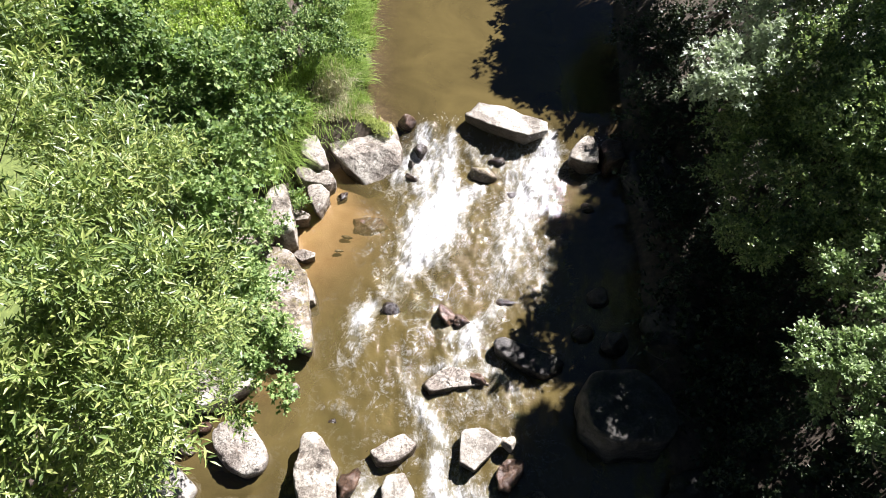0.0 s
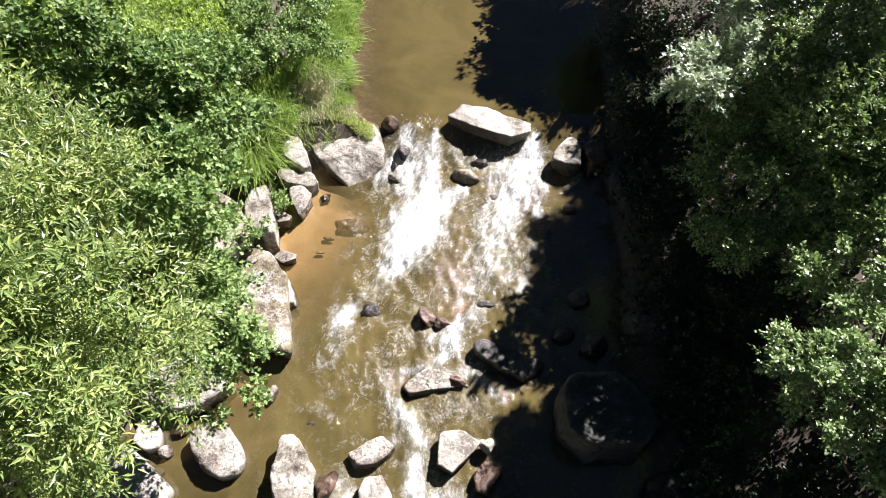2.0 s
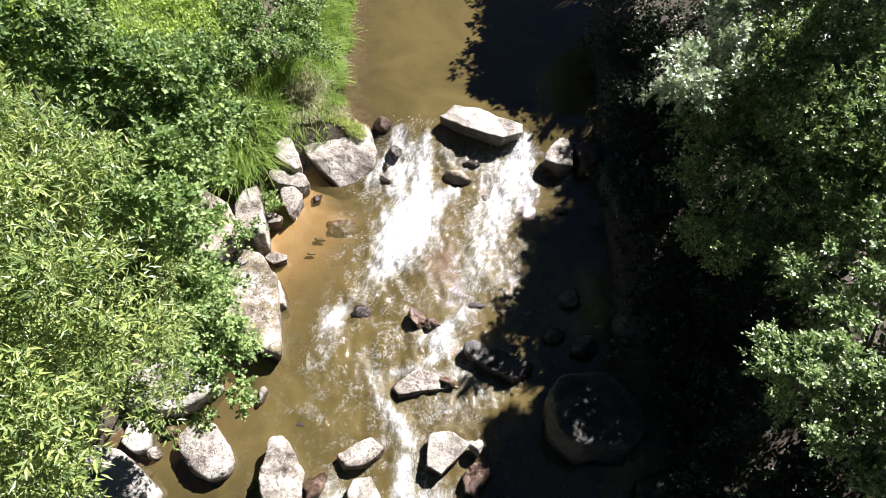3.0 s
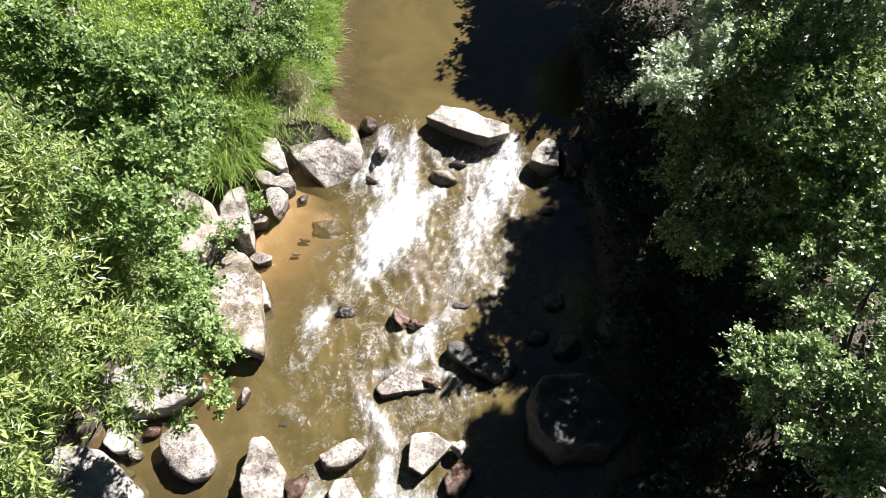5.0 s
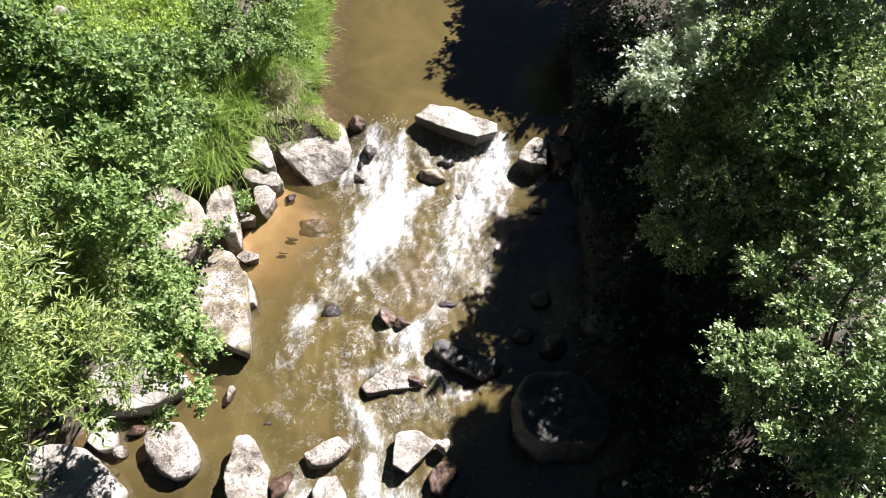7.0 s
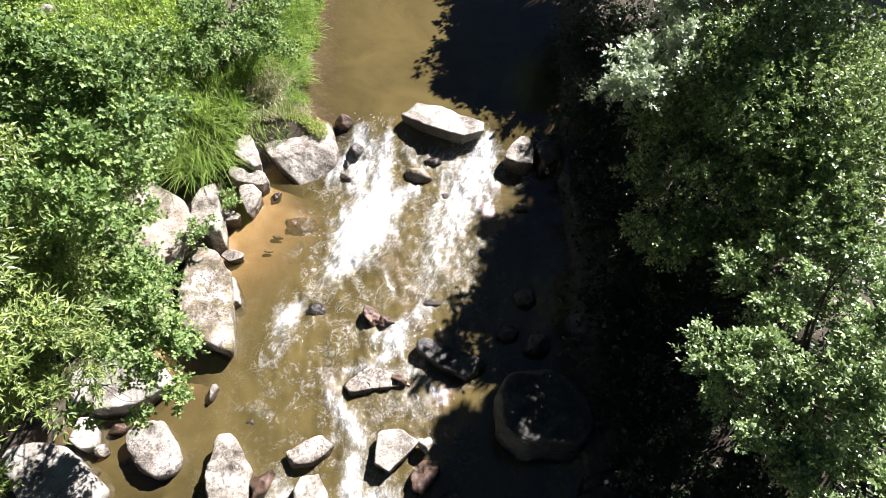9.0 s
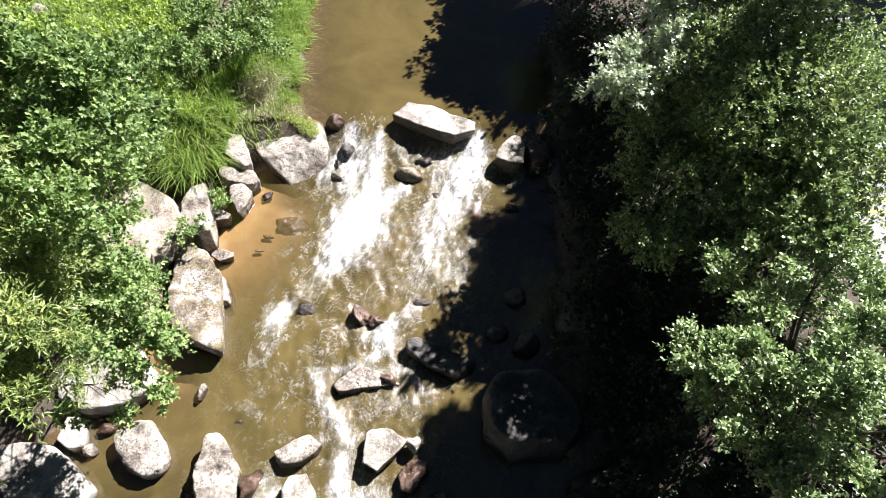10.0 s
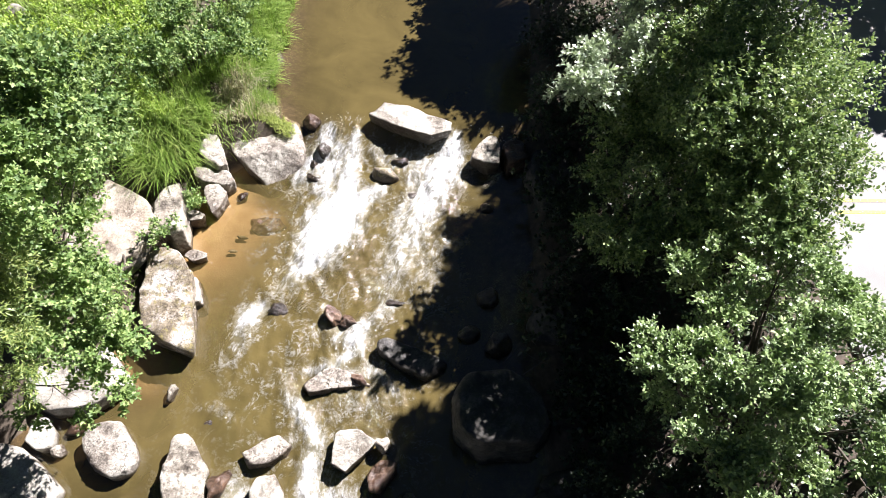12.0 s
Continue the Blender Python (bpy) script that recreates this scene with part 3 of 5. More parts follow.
def boulder(name, label, place, size, turn=0, lean=(0, 0), seed=1, cuts=(), mat=None, fine=5, facets=13, lump=0.11, wet=0.05):
    """A tumbled stone: a rounded block cut by random planes and a few given ones (normal, distance)."""
    rng = np.random.default_rng(seed)
    if fine < 5:
        lump = max(lump, 0.42)
    bm, v = ball(max(fine, 4))
    normals = unit(rng.normal(size=(facets, 3)))
    reach = rng.uniform(0.60, 0.95, facets)
    for nrm, dist in cuts:
        normals = np.vstack([normals, unit(np.array(nrm, float))])
        reach = np.append(reach, dist)
    s = seed * 3.7
    w = v + 0.13 * np.stack([fbm(v[:, 0] * 1.7 + s + k * 9, v[:, 1] * 1.7, v[:, 2] * 1.7 + k, 3) - 0.5 for k in range(3)], 1)
    each = reach / np.maximum(w @ normals.T, 1e-3)
    sharp = 36
    r = (np.sum(each ** -sharp, axis=1) + 1.05 ** -sharp) ** (-1 / sharp)
    r = r * (1 + lump * (fbm(v[:, 0] * 2 + s, v[:, 1] * 2, v[:, 2] * 2, 3) - 0.5))
    p = v * r[:, None]
    p = p / np.abs(p).max(axis=0) * np.array(size)
    r = np.linalg.norm(p, axis=1)
    return dressed(name, label, bm, pose(*place, lean[0], lean[1], turn), p / r[:, None], r, seed, mat, wet, 0.26 * min(size))


FLAT = ((0, 0, 1), 0.62)
block("boulder", "large flat-topped pale granite boulder parting the falls", (1.12, 8.61), 0.50, -0.10, [(143, 0.69), (77, 0.40), (62, 0.37), (-12, 0.76), (-70, 0.43), (-110, 0.19), (-118, 0.21), (-169, 0.71)], white_granite, 4, (0.03, 0.02), -0.16, 70, 0, wet=0.38, relief=0.05)
block("boulder", "large angular granite boulder with grass on its back", (-1.47, 8.23), 0.36, -0.15, [(116, 1.10), (77, 0.81), (54, 0.77), (16, 0.74), (-45, 0.78), (-51, 0.77), (-129, 0.51), (-144, 0.48), (-163, 0.62)], speckled_granite, 11, (0.02, 0.02), -0.06, 50, 5, [((0.35, -0.85, 1.0), 0.50), ((0.9, -0.1, 0.75), 0.70)], wet=0.2, relief=0.06)
block("boulder", "long lichen-spotted mossy boulder beside the sand pool", (-2.40, 5.09), 0.36, -0.20, [(121, 1.02), (71, 0.77), (34, 0.5), (9, 0.43), (11, 0.42), (-43, 0.99), (-120, 0.59), (-108, 0.69), (-177, 0.37), (-166, 0.35)], mossy_granite, 21, (0.0, 0.0), -0.10, 50, 3, [((0.45, -0.05, 1.0), 0.42)], relief=0.07)
block("boulder", "rounded rock leaning on the long boulder", (-2.11, 5.32), 0.15, -0.20, [(101, 0.25), (27, 0.12), (10, 0.13), (-66, 0.25), (-137, 0.15), (-175, 0.14)], pale_granite, 23, crisp=18, fine=5)
block("boulder", "bright white boulder under overhanging leaves", (-3.32, 3.88), 0.20, -0.30, [(-177, 0.67), (106, 0.4), (41, 0.51), (25, 0.59), (-51, 0.5), (-82, 0.44), (-118, 0.56)], white_granite, 31, (0, -0.08), 0.02, 30, 5, relief=0.04)
block("boulder", "wide flat pinkish granite slab under grass", (-3.27, 6.22), 0.58, 0.25, [(168, 0.68), (155, 0.75), (64, 0.61), (36, 0.52), (-14, 0.55), (-36, 0.55), (-50, 0.59), (-117, 0.70)], pink_granite, 37, (0.05, -0.06), 0.05, 60, 3, relief=0.05)
block("boulder", "upright granite block beside the slab", (-2.59, 6.62), 0.55, -0.10, [(122, 0.46), (17, 0.18), (11, 0.18), (-63, 0.54), (-127, 0.37), (-170, 0.26), (176, 0.28)], pale_granite, 41, (0.05, 0.05), -0.02, 80, 2, fine=6, relief=0.07)
block("boulder", "pale rock behind the angular boulder", (-2.21, 7.91), 0.50, -0.10, [(95, 0.36), (23, 0.16), (-60, 0.37), (-128, 0.22), (-168, 0.21)], speckled_granite, 43, (0.15, -0.1), -0.05, 36, 5, fine=5)
block("rock", "low long granite rock at the sand's edge", (-2.17, 7.50), 0.33, -0.10, [(103, 0.22), (69, 0.16), (40, 0.25), (-44, 0.32), (-101, 0.16), (-158, 0.31)], speckled_granite, 45, (0, -0.15), -0.1, 36, 6, fine=5)
block("rock", "granite rock at the sand's edge", (-2.09, 7.05), 0.27, -0.15, [(123, 0.28), (45, 0.24), (-14, 0.17), (-26, 0.18), (-143, 0.17), (-165, 0.15)], speckled_granite, 47, (0.1, -0.1), -0.1, 30, 7, fine=5)
block("rock", "small rock with a dark face on sand", (-2.34, 6.70), 0.24, -0.10, [(114, 0.14), (59, 0.1), (-30, 0.16), (-80, 0.11), (-160, 0.16)], pale_granite, 49, (0, -0.05), -0.12, 40, 4, fine=5, wet=0.3)
block("rock", "small flat dark rock lying on wet sand", (-2.22, 5.99), 0.10, -0.08, [(126, 0.12), (74, 0.09), (12, 0.19), (-70, 0.1), (-121, 0.1)], speckled_granite, 51, (0, -0.25), -0.2, 40, 5, fine=5, wet=0.2)
block("boulder", "smooth round pale boulder in calm water", (-2.70, 2.93), 0.06, -0.40, [(144, 0.41), (102, 0.37), (41, 0.29), (29, 0.3), (-15, 0.42), (-75, 0.41), (-115, 0.3), (-140, 0.28), (-158, 0.32)], speckled_granite, 53, (0.02, -0.08), -0.04, 20, 4, relief=0.05)
block("boulder", "tall pointed ridged granite boulder", (-1.63, 2.56), 0.10, -0.50, [(126, 0.55), (77, 0.51), (38, 0.3), (30, 0.28), (-6, 0.3), (3, 0.26), (-90, 0.56), (-169, 0.3), (174, 0.31)], pale_granite, 57, (-0.05, -0.05), -0.04, 36, 5, [((0.55, -0.05, 1.0), 0.36)], relief=0.09)
boulder("rock", "small reddish rock beside the pointed boulder", (-1.22, 2.50, -0.15), (0.15, 0.27, 0.22), -20, (0, 0), 59, [], red_rock, 4)
block("boulder", "rounded brown-grey boulder in the riffle", (-0.67, 2.94), -0.05, -0.50, [(124, 0.14), (115, 0.13), (52, 0.27), (-23, 0.27), (-58, 0.19), (-83, 0.19), (-148, 0.3)], speckled_granite, 61, (0.05, 0.05), 0.02, 18, 6, wet=0.22)
block("boulder", "white wave-washed boulder below the riffle", (-0.59, 2.38), -0.02, -0.50, [(155, 0.22), (96, 0.25), (30, 0.2), (0, 0.22), (-85, 0.25), (-168, 0.21)], white_granite, 63, (0, 0), 0.0, 18, 4, fine=5)
block("boulder", "bright angular flat-topped boulder in the riffle", (0.50, 2.92), 0.00, -0.50, [(138, 0.34), (82, 0.27), (55, 0.26), (-42, 0.15), (-46, 0.15), (-119, 0.3), (176, 0.29)], white_granite, 67, (0.02, -0.06), -0.12, 70, 3, wet=0.25, relief=0.03)
boulder("rock", "small pale rock beside the angular boulder", (0.89, 3.0, -0.06), (0.12, 0.12, 0.15), 0, (0, 0), 69, [], pale_granite, 4)
block("rock", "brown wet rock beside the angular boulder", (0.90, 2.64), -0.06, -0.50, [(133, 0.17), (75, 0.22), (-13, 0.15), (-33, 0.13), (-104, 0.26), (-171, 0.22)], red_rock, 71, (-0.1, 0.05), -0.05, 30, 9, fine=5, wet=0.12, relief=0.14)
boulder("rock", "pale rock low in the water", (1.20, 2.22, -0.24), (0.28, 0.22, 0.22), 0, (0, 0), 73, [], granite, 4)
block("rock", "low speckled rock ringed by white water", (0.17, 3.91), 0.00, -0.40, [(133, 0.27), (80, 0.18), (63, 0.22), (-78, 0.13), (-138, 0.39)], speckled_granite, 75, (0.05, 0.05), 0.08, 34, 8, wet=0.2, relief=0.12)
block("boulder", "long dark boulder in dappled shade", (1.25, 4.24), 0.10, -0.40, [(112, 0.44), (63, 0.15), (72, 0.14), (-26, 0.5), (-67, 0.38), (-116, 0.23), (-132, 0.26), (-168, 0.47)], dappled_shade_rock, 79, (0.05, -0.05), 0.0, 30, 6, wet=0.06)
boulder("rock", "wet brown rock standing in the current", (0.03, 4.97, -0.03), (0.15, 0.23, 0.17), 20, (0, 0), 81, [], red_rock, 5, lump=0.6, wet=0.12)
boulder("rock", "wet brown rock standing in the current", (0.27, 4.86, -0.06), (0.17, 0.13, 0.14), -30, (0, 0), 83, [], red_rock, 5, lump=0.6, wet=0.12)
boulder("rock", "dark wet rock splitting the current", (-0.82, 5.08, -0.09), (0.18, 0.14, 0.15), -15, (0, 0), 85, [], wet_rock, 4, wet=0.5)
boulder("rock", "dark wet rock in the falls", (-0.40, 8.18, 0.17), (0.15, 0.14, 0.17), 0, (0, 0), 87, [], wet_rock, 5, wet=0.5)
boulder("rock", "dark wet rock in the falls", (-0.52, 7.66, 0.03), (0.2, 0.10, 0.10), -35, (0, 0), 89, [], wet_rock, 5, wet=0.5)
boulder("rock", "mossy wet rock at the foot of the falls", (0.72, 7.76, 0.03), (0.28, 0.19, 0.2), -12, (0, 0), 91, [], mossy_granite, 5, wet=0.1)
boulder("rock", "red-brown rock at the lip of the falls", (-0.62, 8.75, 0.33), (0.2, 0.15, 0.17), 0, (0, 0), 93, [], red_rock, 5)
block("boulder", "rounded sunlit rock at the lip of the falls", (2.45, 8.05), 0.42, -0.10, [(138, 0.17), (98, 0.28), (7, 0.27), (-9, 0.27), (-90, 0.32), (-123, 0.28), (166, 0.23)], pale_granite, 95, (-0.1, -0.1), -0.05, 22, 6, fine=5, wet=0.3)
block("rock", "brown rock beside the sunlit one", (2.95, 8.04), 0.40, -0.10, [(139, 0.24), (67, 0.29), (-1, 0.22), (-69, 0.26), (-169, 0.19)], red_rock, 97, (0, 0), 0.05, 22, 9, fine=5, relief=0.08)
boulder("rock", "small pale rock below the lip", (2.62, 7.84, 0.04), (0.15, 0.12, 0.12), 0, (0, 0), 99, [], granite, 4)
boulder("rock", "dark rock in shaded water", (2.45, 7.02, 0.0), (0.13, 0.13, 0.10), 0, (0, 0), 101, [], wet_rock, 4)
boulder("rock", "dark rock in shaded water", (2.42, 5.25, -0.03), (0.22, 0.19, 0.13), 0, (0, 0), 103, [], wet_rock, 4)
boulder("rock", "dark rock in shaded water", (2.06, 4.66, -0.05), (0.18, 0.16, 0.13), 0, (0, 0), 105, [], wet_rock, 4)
# boulders in shade here use a stone colour already dimmed for it
boulder("boulder", "broad grey slab in deep shade", (3.55, 7.55, 0.12), (0.46, 0.95, 0.40), 6, (0, 0), 107, [FLAT], deep_shade_rock, 4)
block("boulder", "huge dark boulder in deep shade", (2.44, 3.36), 0.55, -0.30, [(144, 0.61), (99, 0.53), (46, 0.48), (14, 0.56), (-42, 0.66), (-88, 0.55), (-129, 0.62), (-176, 0.63)], deep_shade_rock, 109, (0.0, -0.05), 0.0, 30, 8, relief=0.08)
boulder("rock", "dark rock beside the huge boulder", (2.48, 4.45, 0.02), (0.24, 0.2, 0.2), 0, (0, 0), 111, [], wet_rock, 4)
boulder("boulder", "dark boulder on the shaded bank", (3.4, 4.75, 0.12), (0.5, 0.45, 0.38), 20, (0, 0), 113, [], deep_shade_rock, 4)
boulder("boulder", "dark boulder on the shaded bank", (3.2, 2.2, -0.1), (0.6, 0.5, 0.42), 0, (0, 0), 115, [], deep_shade_rock, 4)
block("boulder", "pale rock at the calm water's edge", (-3.63, 3.13), 0.05, -0.30, [(173, 0.18), (95, 0.22), (41, 0.15), (10, 0.16), (-77, 0.22), (-126, 0.19)], white_granite, 117, (0.05, -0.05), -0.12, 40, 4, fine=5)
block("boulder", "big pale boulder in leaf shadow", (-3.94, 2.48), 0.10, -0.40, [(103, 0.56), (85, 0.48), (55, 0.45), (48, 0.48), (-13, 0.74), (-70, 0.47), (-141, 0.33)], white_granite, 119, (0.05, -0.08), 0.0, 30, 5, relief=0.05)
boulder("rock", "small pale stone between boulders", (-3.42, 2.93, -0.12), (0.12, 0.11, 0.11), 0, (0, 0), 121, [], pale_granite, 3)
boulder("rock", "sunken brown rock under the surface", (-1.27, 6.76, -0.12), (0.34, 0.25, 0.11), 10, (0, 0), 123, [], red_rock, 4, wet=-0.4)
boulder("rock", "small brown rock on wet sand", (-1.72, 7.28, -0.03), (0.13, 0.10, 0.08), 30, (0, 0), 125, [], red_rock, 3)
boulder("rock", "sunken dark rock under the surface", (-1.46, 3.38, -0.20), (0.24, 0.16, 0.10), 0, (0, 0), 127, [], wet_rock, 4)
boulder("rock", "small pale stone standing in the water", (-2.10, 3.74, -0.07), (0.075, 0.14, 0.13), -8, (0, 0), 129, [], granite, 3)

boulder("rock", "pale stone lying among the herbs", (-6.35, 10.9, 1.1), (0.24, 0.18, 0.2), 0, (0, 0), 131, [], white_granite, 3)
boulder("rock", "yellow-green mossy stone in the sand pool", (-1.59, 6.45, -0.05), (0.11, 0.04, 0.035), -14, (0, 0), 141, [], mossy_granite, 3, wet=-0.6)
boulder("rock", "yellow-green mossy stone in the sand pool", (-1.69, 6.17, -0.05), (0.08, 0.035, 0.03), 6, (0, 0), 143, [], mossy_granite, 3, wet=-0.6)
boulder("rock", "golden sunken stone under calm water", (-2.85, 2.28, -0.34), (0.22, 0.16, 0.09), 20, (0, 0), 145, [], mossy_granite, 3, wet=-0.6)
boulder("rock", "golden sunken stone under calm water", (-2.5, 2.3, -0.35), (0.18, 0.13, 0.08), -30, (0, 0), 147, [], mossy_granite, 3, wet=-0.6)
boulder("rock", "small brown stone beside the round boulder", (-3.28, 3.25, -0.12), (0.16, 0.12, 0.12), 25, (0, 0), 149, [], red_rock, 3)
boulder("rock", "wet stone wedged in the falls", (-0.55, 7.95, 0.08), (0.11, 0.13, 0.10), 10, (0, 0), 151, [], wet_rock, 4, wet=0.5)
boulder("rock", "wet stone wedged in the falls", (0.95, 8.02, 0.08), (0.18, 0.12, 0.12), -25, (0, 0), 153, [], wet_rock, 4, wet=0.5)
boulder("rock", "wet stone wedged in the falls", (1.15, 7.3, -0.05), (0.15, 0.12, 0.10), 40, (0, 0), 155, [], wet_rock, 4, wet=0.5)
boulder("rock", "brown wet rock behind the low speckled one", (0.48, 3.93, -0.07), (0.16, 0.10, 0.12), -20, (0, 0), 159, [], red_rock, 4, lump=0.5, wet=0.12)
boulder("rock", "dark stone breaking the current", (1.0, 5.2, -0.13), (0.26, 0.11, 0.13), 18, (0, 0), 157, [], wet_rock, 4, wet=0.5)


# ---- plants ----
WILLOW = (np.array([(0, 0, 0), (-0.12, 0.42, 0.03), (0, 0.45, -0.03), (0.12, 0.42, 0.03), (0, 1, -0.10)]), [(0, 2, 1), (0, 3, 2), (1, 2, 4), (2, 3, 4)])
ROUND = (np.array([(0, 0, 0), (-0.27, 0.25, 0.05), (-0.33, 0.62, 0.06), (0, 1, -0.04), (0.33, 0.62, 0.06), (0.27, 0.25, 0.05), (0, 0.5, -0.03)]),
         [(6, 1, 0), (6, 2, 1), (6, 3, 2), (6, 4, 3), (6, 5, 4), (6, 0, 5)])
OVAL = (np.array([(0, 0, 0), (-0.29, 0.34, 0.06), (-0.22, 0.74, 0.05), (0, 1, -0.03), (0.22, 0.74, 0.05), (0.29, 0.34, 0.06)]), [(0, 5, 1), (1, 5, 4), (1, 4, 2), (2, 4, 3)])
LOBED = (np.array([(0, 0, 0), (-0.26, 0.16, 0.04), (-0.16, 0.36, 0.0), (-0.42, 0.56, 0.05), (-0.17, 0.66, 0.0), (0, 1, -0.05), (0.17, 0.66, 0.0), (0.42, 0.56, 0.05), (0.16, 0.36, 0.0), (0.26, 0.16, 0.04)]),
         [(0, 2, 1), (0, 8, 2), (0, 9, 8), (2, 4, 3), (2, 8, 4), (4, 8, 6), (6, 8, 7), (4, 6, 5)])


def leaf_cloud(lobes, shape, size, shoots, leaves, length, seed, up=0.6, inner=0.5, squash=0.85, clumps=9, toss=0.55):
    """Leaves set along shoots that grow out of lobes (x, y, z, radius)."""
    rng = np.random.default_rng(seed)
    spots, ways = [], []
    for x, y, z, r in lobes:
        n = int(shoots * (r / 0.5) ** 2)
        k = max(4, int(clumps * (r / 0.5) ** 2))
        d = unit(rng.normal(size=(k, 3)) + np.array([0, 0, 0.45]))
        heart = d * (r * rng.uniform(inner, 1.08, k))[:, None]
        heart[:, 2] *= squash
        girth = r * rng.uniform(0.16, 0.36, k)
        own = rng.choice(k, n, p=girth ** 1.6 / np.sum(girth ** 1.6))
        puff = rng.normal(size=(n, 3))
        q = heart[own] + puff * (girth[own] * 0.48)[:, None] * np.array([1, 1, 0.7])
        spots.append(q + np.array([x, y, z]))
        ways.append(unit(d[own] * 0.45 + unit(puff) * 0.55 + np.array([0, 0, up]) + rng.normal(size=(n, 3)) * 0.3))
    spots, ways = np.vstack(spots), np.vstack(ways)
    n = len(spots)
    side = unit(np.cross(ways, rng.normal(size=(n, 3))))
    other = np.cross(ways, side)
    pts, dirs = [], []
    for k in range(leaves):
        a = 2.4 * k + rng.uniform(-0.4, 0.4, n)
        out = side * np.cos(a)[:, None] + other * np.sin(a)[:, None]
        f = (k + 0.6) / leaves
        pts.append(spots + ways * (length * f * rng.uniform(0.85, 1.15, n))[:, None] - np.array([0, 0, 0.25 * length]) * f * f)
        dirs.append(unit(ways * (0.35 + 0.6 * f) + out * (1.0 - 0.35 * f) + rng.normal(size=(n, 3)) * 0.15 - np.array([0, 0, 0.15])))
    pts, dirs = np.vstack(pts), np.vstack(dirs)
    m = len(pts)
    nrm = np.array([0.35, 0.3, 0.95]) + rng.normal(size=(m, 3)) * toss
    wide = unit(np.cross(dirs, nrm))
    nrm = np.cross(wide, dirs)
    s = size * rng.uniform(0.6, 1.2, m)
    form, tris = shape
    co = pts[:, None, :] + s[:, None, None] * (form[None, :, 0:1] * wide[:, None, :] + form[None, :, 1:2] * dirs[:, None, :] + form[None, :, 2:3] * nrm[:, None, :])
    tri = np.array(tris)[None, :, :] + (np.arange(m) * len(form))[:, None, None]
    return co.reshape(-1, 3), tri.reshape(-1, 3)


def tube(points, radii, sides=7):
    """A tapered limb along a bent line."""
    points = np.asarray(points, float)
    steps = np.linspace(0, len(points) - 1, (len(points) - 1) * 5 + 1)
    line = np.stack([np.interp(steps, range(len(points)), points[:, i]) for i in range(3)], 1)
    for _ in range(2):
        line[1:-1] = (line[:-2] + 2 * line[1:-1] + line[2:]) / 4
    rad = np.interp(steps, np.linspace(0, len(points) - 1, len(radii)), radii)
    rad = rad * (0.9 + 0.25 * fbm(line[:, 0] * 4, line[:, 1] * 4, line[:, 2] * 4, 2))
    t = unit(np.gradient(line, axis=0))
    a = unit(np.cross(t, np.array([0.31, 0.77, 0.2])))
    b = np.cross(t, a)
    ang = np.arange(sides) * 2 * np.pi / sides
    ring = line[:, None, :] + rad[:, None, None] * (a[:, None, :] * np.cos(ang)[None, :, None] + b[:, None, :] * np.sin(ang)[None, :, None])
    n = len(line)
    i = np.arange(n * sides).reshape(n, sides)
    j = np.roll(i, -1, axis=1)
    q = np.stack([i[:-1], j[:-1], j[1:], i[1:]], -1).reshape(-1, 4)
    return ring.reshape(-1, 3), q


def tree(name, label, category, base, fork, lobes, leaf, mat, size, shoots, leaves, length, seed, trunk=0.12, up=0.6, inner=0.5, toss=0.55):
    """A woody plant: trunk, a limb to each big lobe, crown of leaves."""
    ob = holder(name, base)
    o = np.array(base)
    rng = np.random.default_rng(seed + 500)
    mid = (np.array(base) + np.array(fork)) / 2 + rng.uniform(-0.15, 0.15, 3)
    v, q = tube([np.array(base) - [0, 0, 0.2], mid, fork], [trunk, trunk * 0.8, trunk * 0.6], 9)
    under("trunk", mesh_from("trunk", v - o, q, bark), ob)
    for k, (x, y, z, r) in enumerate(lobes):
        start = np.array(base) + (np.array(fork) - np.array(base)) * rng.uniform(0.55, 1.0)
        end = np.array([x, y, z])
        bend = start * 0.45 + end * 0.55 + rng.normal(size=3) * 0.15 - np.array([0, 0, 0.1])
        v, q = tube([start, bend, end], [trunk * 0.36, trunk * 0.18, trunk * 0.04], 6)
        under("limb", mesh_from("limb", v - o, q, bark), ob)
    v, q = leaf_cloud(lobes, leaf, size, shoots, leaves, length, seed, up, inner, toss=toss)
    crown = under("crown", mesh_from("crown", v - o, q, mat, smooth=False), ob)
    crown["kind"] = "stuff"
    return tagged(ob, label, category)


def sized(rows, r):
    return [(*p, r * (0.85 + 0.3 * ((i * 37) % 10) / 10)) for i, p in enumerate(rows)]


willow_rows = [(-1.95, 2.40, 6.50), (-1.82, 2.02, 6.25), (-1.78, 1.62, 6.12), (-1.75, 1.22, 5.98), (-1.42, 1.40, 6.0), (-1.78, 1.06, 5.40), (-1.82, 2.29, 5.40), (-1.78, 2.70, 5.45),
               (-2.1, 2.85, 5.55), (-1.70, 1.70, 4.85), (-1.75, 1.22, 4.60), (-1.98, 1.01, 5.55), (-1.66, 1.26, 5.65), (-2.4, 1.8, 6.0), (-2.4, 2.5, 5.8), (-1.62, 1.9, 5.2)]
tree("willow", "tall willow with long narrow yellow-green leaves", "tree", (-4.6, 0.4, 0.2), (-2.7, 1.2, 4.4), sized(willow_rows, 0.42), WILLOW, willow_leaf, 0.060, 330, 12, 0.19, 11, 0.035, 0.7, 0.35)
